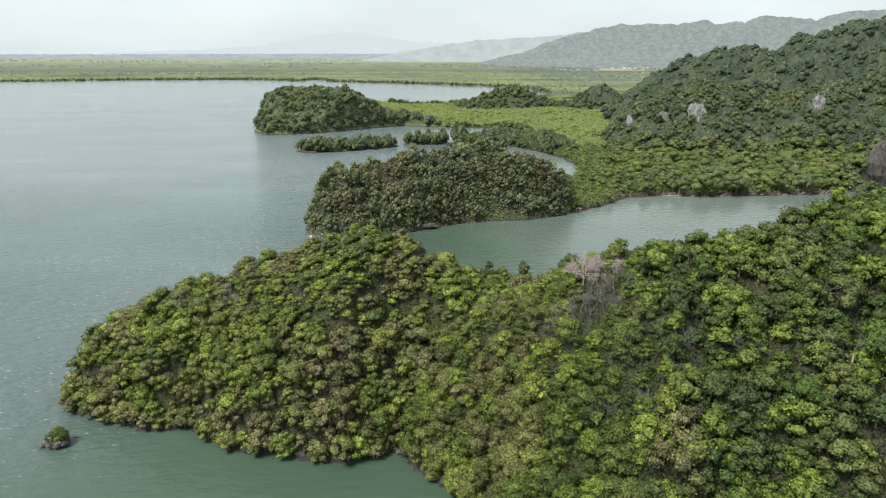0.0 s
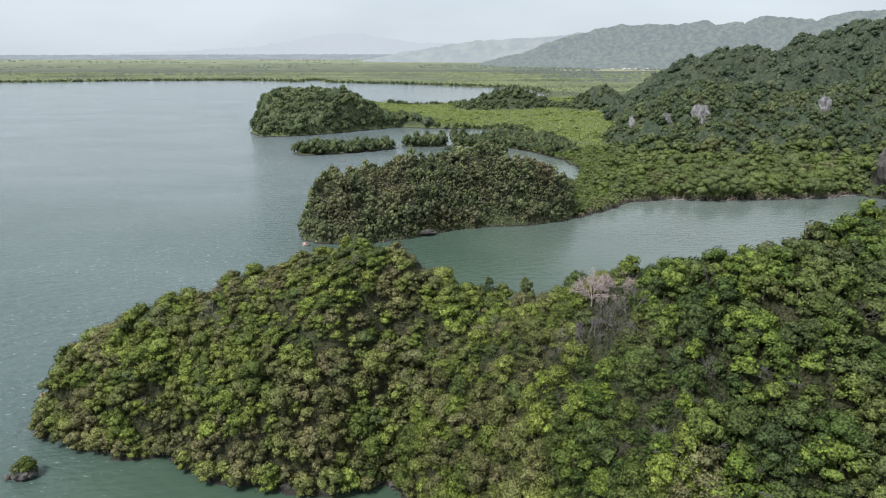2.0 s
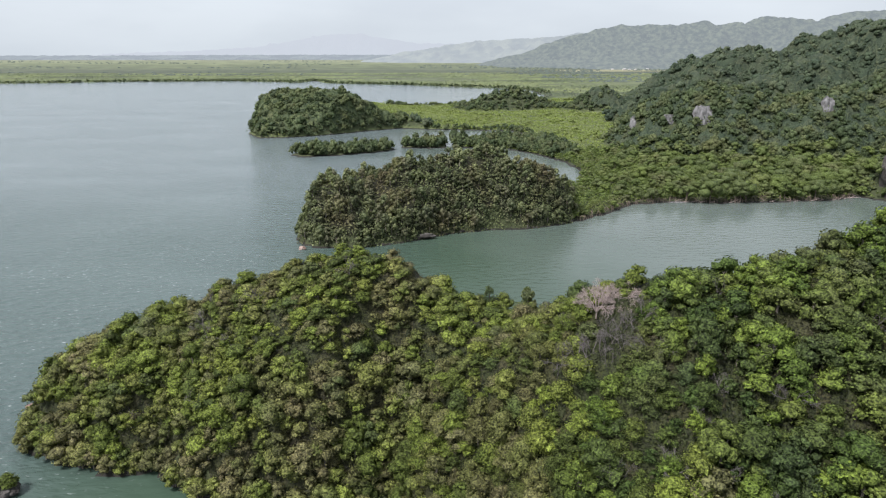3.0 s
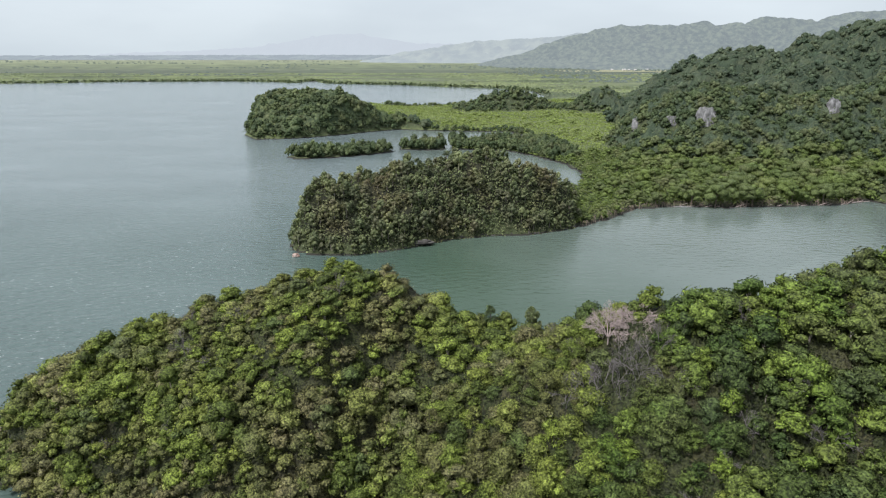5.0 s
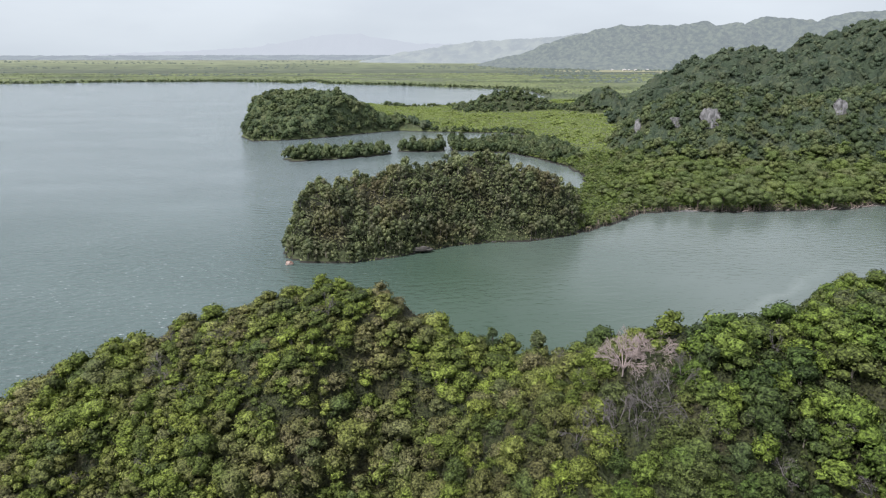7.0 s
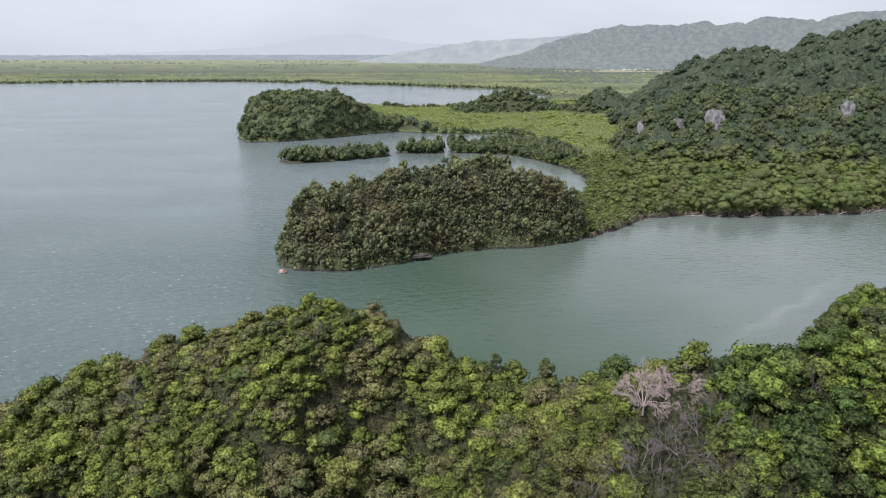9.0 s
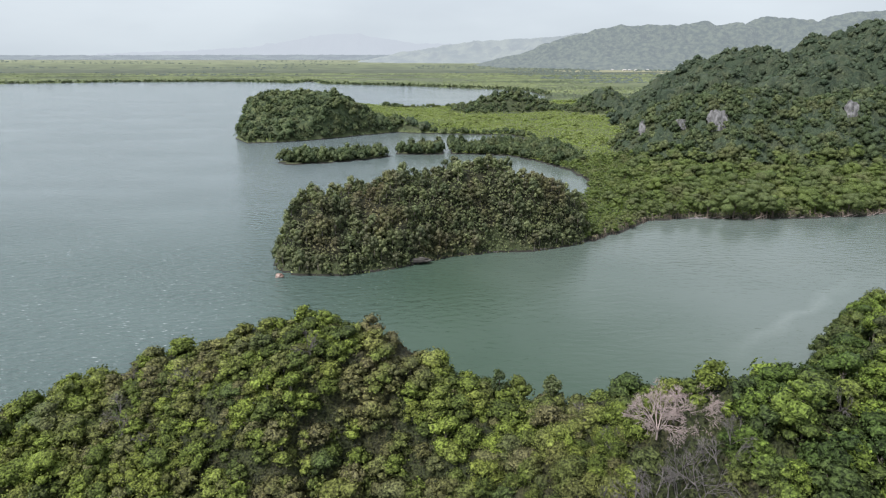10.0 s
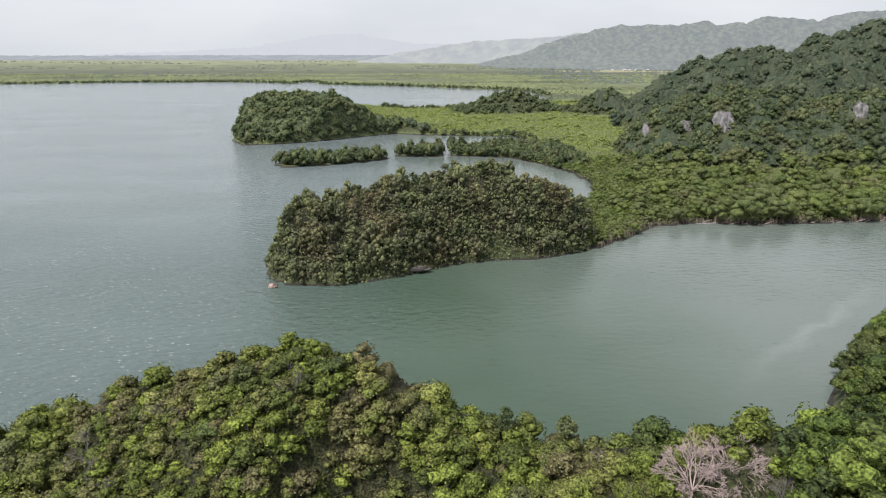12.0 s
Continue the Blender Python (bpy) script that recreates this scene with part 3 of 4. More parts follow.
        v0 = np.concatenate([shape["v"], shape["tv"]])
        co, si = np.cos(yaw[who])[:, None], np.sin(yaw[who])[:, None]
        p = places[who]
        x = (v0[:, 0] * co - v0[:, 1] * si) * p[:, 3:4] + p[:, 0:1]
        y = (v0[:, 0] * si + v0[:, 1] * co) * p[:, 3:4] + p[:, 1:2]
        z = v0[:, 2] * p[:, 3:4] * p[:, 4:5] + p[:, 2:3]
        vs.append(np.stack([x, y, z], 2).reshape(-1, 3))
        off = (base + np.arange(len(who)) * len(v0))[:, None, None]
        tris.append((shape["t"][None] + off).reshape(-1, 3))
        q = np.concatenate([shape["q"], shape["tq"] + len(shape["v"])])
        quads.append((q[None] + off).reshape(-1, 4))
        mt.append(np.zeros(len(who) * len(shape["t"])))
        mq.append(np.tile(np.concatenate([np.zeros(len(shape["q"])), np.ones(len(shape["tq"]))]), len(who)))
        tint.append(np.repeat(hue[who], len(v0)))
        base += len(who) * len(v0)
    me = mesh_of(name, np.concatenate(vs), [np.concatenate(tris), np.concatenate(quads)], [leaf_mat, wood_mat], np.concatenate(mt + mq), np.concatenate(tint), smooth=True)
    return tagged(new(name, me), label, "trees", kind="stuff")


def scatter(seed, x0, x1, y0, y1, step, jitter=0.6):
    rng = np.random.default_rng(seed)
    gx, gy = np.meshgrid(np.arange(x0, x1, step), np.arange(y0, y1, step * 0.9))
    gx[1::2] += step / 2
    gx, gy = gx.ravel() + rng.uniform(-jitter, jitter, gx.size) * step, gy.ravel() + rng.uniform(-jitter, jitter, gx.size) * step
    return gx, gy, rng


def by_slope(x, y, rng, flat_share=0.5):
    """Keeps more of the places where the ground is steep, so that the cover stays as dense along the slope."""
    gx, gy = (land(x + 1.5, y)[0] - land(x - 1.5, y)[0]) / 3, (land(x, y + 1.5)[0] - land(x, y - 1.5)[0]) / 3
    return rng.uniform(0, 1, len(x)) < np.clip(flat_share * np.sqrt(1 + np.minimum(gx * gx + gy * gy, 9)), 0, 1)


# ---- ground and sea ----
def spaced(marks):
    out = []
    for a, b, n in marks:
        out += list(np.linspace(a, b, n, endpoint=False))
    return np.array(out + [marks[-1][1]])


gx = spaced([(-7000, -2000, 8), (-2000, -500, 30), (-500, -205, 12), (-205, 130, 110), (130, 330, 50), (330, 500, 18), (500, 1200, 40), (1200, 7000, 20)])
gy = spaced([(-400, 40, 10), (40, 340, 92), (340, 550, 32), (550, 660, 36), (660, 720, 8), (720, 1120, 38), (1120, 1800, 34), (1800, 7000, 40)])
GX, GY = np.meshgrid(gx, gy)
GH, _ = land(GX, GY)
cols, rows_n = len(gx), len(gy)
idx = np.arange(cols * rows_n).reshape(rows_n, cols)
quads = np.stack([idx[:-1, :-1], idx[:-1, 1:], idx[1:, 1:], idx[1:, :-1]], -1).reshape(-1, 4)
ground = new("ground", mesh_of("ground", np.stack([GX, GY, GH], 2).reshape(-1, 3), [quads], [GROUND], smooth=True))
tagged(ground, "wooded limestone islets, mangrove flats and green coastal plain", "ground", kind="structure")

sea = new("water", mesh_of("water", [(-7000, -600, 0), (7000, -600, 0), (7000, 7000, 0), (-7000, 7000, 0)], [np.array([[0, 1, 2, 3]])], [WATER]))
tagged(sea, "grey-green sheltered sea water with light wind ripples", "water", kind="structure")


def far_ridge(name, mat, profile, depth, label, seed, wob):
    """A long far hill: rises from the plain to a crest that follows (x, y, height)."""
    px = np.array([p[0] for p in profile], float)
    xs = np.linspace(px[0], px[-1], 330)
    ys = np.interp(xs, px, [p[1] for p in profile])
    hs = np.interp(xs, px, [p[2] for p in profile])
    hs = hs * (1 + 0.5 * wob * rough(xs, ys, 420, seed) + 0.45 * wob * np.abs(rough(xs, ys, 230, seed + 1)) + 0.25 * wob * rough(xs, ys, 70, seed + 2)) + 9.0 * wob / 0.035 * (np.abs(rough(xs, ys, 150, seed + 8)) - 0.4) + 3.5 * np.abs(rough(xs, ys, 47, seed + 3)) + 1.6 * np.abs(rough(xs, ys, 21, seed + 4))
    steps = np.linspace(0, 1, 24)
    v = []
    for s in steps:
        z = hs * s ** 1.15 * (1 + 1.1 * s * (1 - s) * (rough(xs, ys - depth * s * 2, 190, seed + 5) + 0.7 * rough(xs, ys - depth * s * 2, 71, seed + 6)))
        v.append(np.stack([xs, ys - depth * (1 - s) + 30 * rough(xs, s * 600, 200, seed), z], 1))
    v.append(np.stack([xs, ys + depth * 0.6, np.zeros_like(xs)], 1))
    v = np.concatenate(v)
    i = np.arange(25 * 330).reshape(25, 330)
    q = np.stack([i[:-1, :-1], i[:-1, 1:], i[1:, 1:], i[1:, :-1]], -1).reshape(-1, 4)
    ob = new(name, mesh_of(name, v, [q], [mat], smooth=True))
    return tagged(ob, label, "hills", kind="structure")


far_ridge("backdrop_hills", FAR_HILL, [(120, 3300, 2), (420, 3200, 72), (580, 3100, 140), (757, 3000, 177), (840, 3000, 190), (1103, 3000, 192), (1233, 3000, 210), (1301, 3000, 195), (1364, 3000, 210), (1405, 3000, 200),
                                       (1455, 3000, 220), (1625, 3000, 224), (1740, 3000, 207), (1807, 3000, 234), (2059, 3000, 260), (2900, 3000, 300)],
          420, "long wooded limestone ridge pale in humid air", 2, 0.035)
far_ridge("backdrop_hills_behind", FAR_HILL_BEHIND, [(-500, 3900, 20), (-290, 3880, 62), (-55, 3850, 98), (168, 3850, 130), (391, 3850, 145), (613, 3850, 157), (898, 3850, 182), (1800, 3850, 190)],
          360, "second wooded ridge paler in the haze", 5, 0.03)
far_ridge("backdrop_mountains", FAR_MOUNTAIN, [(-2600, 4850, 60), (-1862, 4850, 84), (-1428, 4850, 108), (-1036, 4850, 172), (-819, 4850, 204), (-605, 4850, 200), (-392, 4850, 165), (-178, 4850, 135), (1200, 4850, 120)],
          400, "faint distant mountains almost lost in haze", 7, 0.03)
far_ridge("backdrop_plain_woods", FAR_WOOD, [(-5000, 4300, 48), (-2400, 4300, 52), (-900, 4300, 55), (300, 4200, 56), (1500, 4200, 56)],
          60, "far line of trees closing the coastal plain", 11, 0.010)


def undergrowth(name, x, y, leaf, lift, mat, label, seed):
    """Shrubs and creepers that cover the soil between the trees: leaf sprays that follow the slope."""
    rng = np.random.default_rng(seed)
    h = land(x, y)[0]
    gx, gy = (land(x + 1, y)[0] - h), (land(x, y + 1)[0] - h)
    nor = np.stack([-gx, -gy, np.ones_like(h)], 1)
    nor /= np.linalg.norm(nor, axis=1, keepdims=True)
    at = np.stack([x, y, h], 1) + nor * (rng.uniform(0.15, 1, len(x)) * lift)[:, None]
    v, f = sprays(rng, at, nor + rng.normal(size=nor.shape) * 0.36, leaf, 0.75)
    hue = np.repeat(np.clip(0.5 + 0.5 * rough(x, y, 9, seed), 0, 1), 4)
    return tagged(new(name, mesh_of(name, v, [f], [mat], tint=hue)), label, "shrubs", kind="stuff")


def cover(seed, x0, x1, y0, y1, step, outline, inset, share):
    x, y, rng = scatter(seed, x0, x1, y0, y1, step, 0.5)
    keep = (side(outline, x, y) > inset) & (np.abs(x) < 0.78 * y + 14)
    x, y = x[keep], y[keep]
    keep = by_slope(x, y, rng, share)
    return x[keep], y[keep]


def understory(name, x0, x1, y0, y1, step, inside, lift, mat, label, seed):
    """The closed leafy layer under the trees: a crumpled sheet a few metres over the soil."""
    rng = np.random.default_rng(seed)
    x, y = np.meshgrid(np.arange(x0, x1, step), np.arange(y0, y1, step))
    x, y = x + rng.uniform(-0.35, 0.35, x.shape) * step, y + rng.uniform(-0.35, 0.35, x.shape) * step
    ok = inside(x, y)
    swell = 0.5 + 0.5 * rough(x, y, 7 * step, seed)
    z = land(x, y)[0] + lift * (0.25 + 0.45 * np.clip(swell, 0, 1) + 0.6 * rng.uniform(0, 1, x.shape) ** 1.4)
    i = np.arange(x.size).reshape(x.shape)
    q = np.stack([i[:-1, :-1], i[:-1, 1:], i[1:, 1:], i[1:, :-1]], -1).reshape(-1, 4)
    q = q[ok.ravel()[q].all(1)]
    use, q = np.unique(q, return_inverse=True)
    v = np.stack([x, y, z], 2).reshape(-1, 3)[use]
    hue = np.clip(0.5 + 0.4 * rough(x, y, 9 * step, seed + 2) + rng.uniform(-0.25, 0.25, x.shape), 0, 0.98).ravel()[use]
    return tagged(new(name, mesh_of(name, v, [q.reshape(-1, 4)], [mat], tint=hue)), label, "shrubs", kind="stuff")


# ---- bare places: rock faces, dead trees ----
DEAD_AT = (26.7, 99.5)
CLIFFS = []
for cx, y0, cz, w, d, hh, words in [(192, 420, 30, 6.4, 2.6, 8.0, "tall pale grey limestone cliff face on the wooded hill"), (174, 420, 26, 5.4, 2.2, 4.2, "low grey limestone outcrop beside the cliff face"),
                                   (155, 500, 13, 5.0, 6.0, 12.0, "grey limestone bluff at the foot of the hill"), (277, 410, 38, 4.2, 2.0, 6.5, "small pale limestone face between hill trees")]:
    run = np.arange(y0, y0 + 90, 0.5)
    up = land(np.full(len(run), float(cx)), run)[0]
    CLIFFS.append((cx, float(run[np.argmax(up >= min(cz, up.max() - 1))]), w, d, hh, cz, words))


def free(x, y):
    """True where no tree hides a rock face or the dead tree."""
    ok = np.hypot(x - DEAD_AT[0], y - DEAD_AT[1]) > 3.4
    ok &= np.hypot((x - 25.4) / 4.8, (y - 92.4) / 3.3) > 1
    for cx, cy, w, d, hh, cz, _ in CLIFFS:
        ok &= ~((np.abs(x - cx + 1) < w * 0.6) & (y < cy + 0.5) & (y > cy - hh - 4))
    ok &= ~((np.abs(x - 26) < 7) & (y < 271.2) & (y > 262))
    return ok


# ---- forests ----
NEAR_SHAPES = [tree_shape(10 + k, 6.0 + 0.9 * (k % 3), 2.4 + 0.35 * (k % 4), 12 + k % 5, 1080, 0.25 + 0.035 * (k % 3), 1, 0.66 + 0.14 * (k % 3), 4, True, 0.15, 0.74, 0.34, 1.1) for k in range(12)]
WOOD_SHAPES = [tree_shape(30 + k, 6.0 + 0.9 * (k % 3), 2.6 + 0.35 * (k % 4), 9, 240, 0.52, 1, 0.66 + 0.14 * (k % 3), 3, True, 0.15, 0.78, 0.34, 1.28) for k in range(10)]
x, y, rng = scatter(1, -95, 150, 45, 215, 1.95, 0.45)
h, inside = land(x, y)
near = side(NEAR_COAST, x, y)
keep = (near > -1.5) & (np.abs(x) < 0.76 * y + 8) & ((y < 152) | (x > 55))
hid = (x < 50) & (y > np.interp(x, [-90, -60, -24, 3, 28, 58], [140, 145, 144, 136, 118, 118]))
keep &= ~hid & ~((x >= 50) & (y > 112) & (y < 131)) & ~((y > 131) & (x > 0.74 * (y - 25) + 5))
keep &= by_slope(x, y, rng, np.where(x < 32, 0.78, np.where(y > 112, 0.22, 0.46))) & free(x, y)
x, y, h, near = x[keep], y[keep], h[keep], near[keep]
size = 0.98 * (0.58 + 0.52 * rng.uniform(0, 1, len(x)) ** 1.5) * np.where(x < 26, 0.95, 1.0) * np.where((h > 20) & (x < 32), 0.88, 1.1) * np.where((h > 27) & (x >= 30), 0.84, 1.0) * np.where(x < -28, 0.9, 1.0) * np.clip(0.9 + near / 60, 0.9, 1.0)
dense = np.stack([x, y, np.maximum(h, 0.3) - 0.4, size, rng.uniform(0.9, 1.03, len(x)) * np.where((h > 20) & (x < 32), 0.8, 1.0)], 1)
order = np.argsort(np.hypot(dense[:, 0] - 12, dense[:, 1] - 84))
dense = dense[order]
KINDS = [("broad-crowned green forest tree on the steep islet slope", "trees on the near islet")]


def standing_tree(shape, leaf):
    """One tree at the origin: an empty with its trunk and its crown."""
    tree = tagged(new("tree"), KINDS[0][0], "tree", KINDS[0][1])
    part("trunk", mesh_of("trunk", shape["tv"], [shape["tq"]], [BARK], smooth=True), tree, "pale grey-brown trunk with limbs")
    part("crown", mesh_of("crown", shape["v"], [shape["t"], shape["q"]], [leaf], tint=np.zeros(len(shape["v"]))), tree)
    return tree


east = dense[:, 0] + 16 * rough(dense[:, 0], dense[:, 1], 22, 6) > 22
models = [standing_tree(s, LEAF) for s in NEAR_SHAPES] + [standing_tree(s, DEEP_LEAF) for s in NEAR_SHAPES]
used = set()
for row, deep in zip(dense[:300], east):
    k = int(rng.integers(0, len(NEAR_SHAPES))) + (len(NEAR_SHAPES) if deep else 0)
    m = pose(row[0], row[1], row[2], 0, 0, rng.uniform(0, 360))
    if k in used:
        tree = copy_thing(models[k], m)
    else:
        tree = models[k]
        tree.matrix_basis = m
        used.add(k)
    tree.scale = (row[3], row[3], row[3] * row[4])
for k, tree in enumerate(models):
    if k not in used:
        for o in (*tree.children_recursive, tree):
            bpy.data.objects.remove(o)
mass("forest", WOOD_SHAPES, dense[300:][~east[300:]], LEAF, BARK, "dense tropical forest of many broad olive-green crowns", 3)
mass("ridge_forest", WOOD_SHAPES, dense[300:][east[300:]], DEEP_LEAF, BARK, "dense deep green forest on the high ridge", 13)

ISLE_SHAPES = [tree_shape(40 + k, 6.2 + 0.7 * (k % 3), 1.9 + 0.35 * (k % 3), 8, 160, 0.60, 1, 0.8 + 0.15 * (k % 3), 2, True, 0.15, 0.76, 0.32) for k in range(9)]
x, y = cover(21, -95, 130, 55, 150, 0.5, NEAR_COAST, 0.0, 0.5)
hid = (x < 50) & (y > np.interp(x, [-90, -60, -24, 3, 28, 58], [138, 143, 142, 134, 116, 116]))
undergrowth("undergrowth", x[~hid], y[~hid], 0.5, 1.7, GAP_SHADE_LEAF, "tangled green shrubs under the forest trees", 2)
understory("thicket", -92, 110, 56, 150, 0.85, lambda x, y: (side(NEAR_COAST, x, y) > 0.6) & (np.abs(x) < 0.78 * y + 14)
           & (y < np.interp(x, [-90, -60, -24, 3, 28, 58, 110], [139, 144, 143, 135, 117, 112, 116])), 1.3, GAP_SHADE_LEAF, "dense thicket coloured dark like the shade under the forest trees", 33)
understory("island_thicket", -62, 70, 242, 302, 1.2, lambda x, y: (side(ISLE_COAST, x, y) > 0.5) & free(x, y), 1.5, GAP_SHADE_LEAF, "thicket coloured dark like the shade under the trees of the domed islet", 34)
x, y = cover(22, -62, 70, 240, 300, 0.5, ISLE_COAST, 0.0, 0.5)
undergrowth("island_undergrowth", x, y, 1.0, 1.6, ISLAND_LEAF, "olive shrubs and creepers on the rocky islet", 3)

x, y, rng = scatter(2, -62, 70, 240, 330, 2.25, 0.5)
h, inside = land(x, y)
keep = (side(ISLE_COAST, x, y) > -0.6) & by_slope(x, y, rng, 0.3) & (y < 300) & free(x, y)
x, y, h = x[keep], y[keep], h[keep]
mass("island_forest", ISLE_SHAPES, np.stack([x, y, np.maximum(h, 0.2) - 0.3, rng.uniform(0.62, 1.22, len(x)), rng.uniform(0.85, 1.15, len(x))], 1), ISLAND_LEAF, BARK, "olive-green forest covering the rocky domed islet", 4)

MANG_SHAPES = [tree_shape(60 + k, 9.4 + 0.5 * (k % 3), 5.4 + 0.5 * (k % 3), 9, 250, 0.62, 1, 0.6, 3, True, 0.3, 0.74, 0.7, 1.2) for k in range(8)]
REAR_SHAPES = [tree_shape(180 + k, 6.8, 4.0, 6, 28, 1.05, 1, 0.9, 0, False, 0.2, 0.86, 0.6, 1.25) for k in range(6)]
FAR_SHAPES = [tree_shape(80 + k, 6.6 + 0.5 * (k % 3), 3.7 + 0.4 * (k % 3), 7, 84, 0.76, 1, 0.9, 0, False, 0.2, 0.77, 0.7, 1.2) for k in range(8)]
BUSH_SHAPES = [tree_shape(100 + k, 3.0, 4.2, 5, 30, 0.8, 1, 0.5, 0, False, 0.3, 0.84, 0.3) for k in range(5)]

# the sheltered north slopes
x, y, rng = scatter(12, -90, 150, 100, 215, 3.7, 0.45)
near = side(NEAR_COAST, x, y)
north = (x < 50) & (y > np.interp(x, [-90, -60, -24, 3, 28, 58], [140, 145, 144, 136, 118, 118]))
keep = (near > 0.2) & (north | ((x >= 50) & (y > 112) & (y < 131)))
x, y = x[keep], y[keep]
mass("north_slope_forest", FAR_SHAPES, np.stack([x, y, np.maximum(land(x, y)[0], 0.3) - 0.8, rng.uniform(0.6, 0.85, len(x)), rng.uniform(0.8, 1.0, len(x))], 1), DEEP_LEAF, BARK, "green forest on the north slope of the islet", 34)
x, y, rng = scatter(13, -62, 70, 298, 328, 4.0, 0.45)
keep = (side(ISLE_COAST, x, y) > 0.2) & (y > 300)
x, y = x[keep], y[keep]
mass("island_rear_forest", FAR_SHAPES, np.stack([x, y, np.maximum(land(x, y)[0], 0.2) - 0.5, rng.uniform(0.6, 0.9, len(x)), rng.uniform(0.85, 1.1, len(x))], 1), ISLAND_LEAF, BARK, "olive forest on the rear of the domed islet", 35)


def hill_height(x, y):
    top = np.zeros(np.shape(x))
    for crest in HILLS:
        top = np.maximum(top, ridge(crest, x, y))
    return top


# mangroves on the flat, from the shore inland
x, y, rng = scatter(5, 56, 420, 278, 480, 7.2, 0.6)
h, inside = land(x, y)
keep = (side(MAINLAND, x, y) > 0.0) & (x < 0.78 * y + 15) & (hill_height(x, y) < 9)
x, y, h = x[keep], y[keep], h[keep]
tall = np.clip(0.42 + (x - 75) / 130, 0.42, 1.0) * np.clip(1.15 - (y - 330) / 420, 0.75, 1.1) * (1 + 0.16 * rough(x, y, 34, 2))
mass("mangroves", MANG_SHAPES, np.stack([x, y, h - 0.6, tall * (0.55 + 0.75 * rng.uniform(0, 1, len(x)) ** 1.3), rng.uniform(0.85, 1.2, len(x))], 1), MANGROVE, ROOT, "bright green mangrove trees along the muddy shore", 5)
x, y, rng = scatter(6, -120, 100, 458, 550, 4.1)
h, inside = land(x, y)
keep = (np.maximum(np.maximum(side(ISLET_COAST, x, y), side(ISLET_TWO_COAST, x, y)), side(MAINLAND, x, y)) > 0.5)
x, y, h = x[keep], y[keep], h[keep]
mass("islet_mangroves", FAR_SHAPES, np.stack([x, y, h - 0.8, rng.uniform(0.62, 1.1, len(x)) * (1 + 0.14 * rough(x, y, 40, 3)), rng.uniform(1.1, 1.7, len(x))], 1), HILL_LEAF, ROOT, "low mangrove wood on the flat islets", 6)

# the flat behind: shrubs of the marsh
x, y, rng = scatter(7, -215, 620, 470, 1050, 12.5)
h, inside = land(x, y)
tall = hill_height(x, y)
keep = (side(MAINLAND, x, y) > 0.0) & (x < 0.78 * y + 15) & (tall < 2.5) & ~((y < 550) & (x < 100) & (x > -10))
keep &= rough(x, y, 130, 8) + 0.6 * rough(x, y, 47, 2) > 0.1
x, y, h = x[keep], y[keep], h[keep]
mass("marsh_shrubs", BUSH_SHAPES, np.stack([x, y, h - 0.3, rng.uniform(0.7, 1.2, len(x)), rng.uniform(0.7, 1.5, len(x)) * np.where(y > 820, 0.6, 1.0)], 1), MARSH_LEAF, ROOT, "light green mangrove shrubs of the tidal flat", 7)

# darker mangroves fringe the northern shores
x, y, rng = scatter(11, -80, 190, 600, 1030, 5.0)
edge = side(MAINLAND, x, y)
keep = (edge > 0.4) & (edge < 12) & (hill_height(x, y) < 2.5) & (rng.uniform(0, 1, len(x)) < 0.75)
x, y = x[keep], y[keep]
mass("fringe_mangroves", FAR_SHAPES, np.stack([x, y, land(x, y)[0] - 0.6, rng.uniform(0.5, 0.95, len(x)), rng.uniform(0.8, 1.3, len(x))], 1), HILL_LEAF, ROOT, "dark mangroves fringing the lagoon shores", 12)

# wooded hills
def hill_wood(seed, step, ahead, big, share):
    x, y, rng = scatter(seed, -40, 960, 325, 1130, step, 0.45)
    rear = y > 590 + 12 * rough(x, y, 90, 5)
    keep = (rear != ahead) & ((x > 262) | (y < 780)) & (side(MAINLAND, x, y) > -0.6) & (x < 0.78 * y + 20) & (hill_height(x, y) >= 1.5) & free(x, y)
    x, y = x[keep], y[keep]
    h = land(x, y)[0]
    keep = (land(x, y - 8)[0] < h + 4.5) & by_slope(x, y, rng, share)
    x, y, h = x[keep], y[keep], h[keep]
    return np.stack([x, y, h - 0.9, big * (0.6 + 0.75 * rng.uniform(0, 1, len(x)) ** 1.5), rng.uniform(0.85, 1.2, len(x))], 1)


mass("hill_forest", FAR_SHAPES, hill_wood(8, 3.1, True, 1.0, 0.33), HILL_LEAF, BARK, "green forest over steep limestone knolls", 8)
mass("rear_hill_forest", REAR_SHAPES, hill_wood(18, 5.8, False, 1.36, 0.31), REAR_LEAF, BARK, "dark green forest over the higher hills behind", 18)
x, y, rng = scatter(29, 20, 262, 790, 930, 6.0, 0.5)
keep = (hill_height(x, y) >= 1.0) & by_slope(x, y, rng, 0.7)
x, y = x[keep], y[keep]
mass("knoll_forest", REAR_SHAPES, np.stack([x, y, land(x, y)[0] - 0.8, 0.6 + 0.7 * rng.uniform(0, 1, len(x)) ** 1.5, rng.uniform(0.85, 1.2, len(x))], 1), HILL_LEAF, BARK, "grey-green wood on low knolls in the marsh", 37)
x, y, rng = scatter(28, -200, -40, 556, 690, 3.1, 0.5)
keep = (side(MAINLAND, x, y) > 0.3) & (hill_height(x, y) >= 1.0)
x, y = x[keep], y[keep]
keep = (land(x, y - 8)[0] < land(x, y)[0] + 4.5) & by_slope(x, y, rng, 0.38)
x, y = x[keep], y[keep]
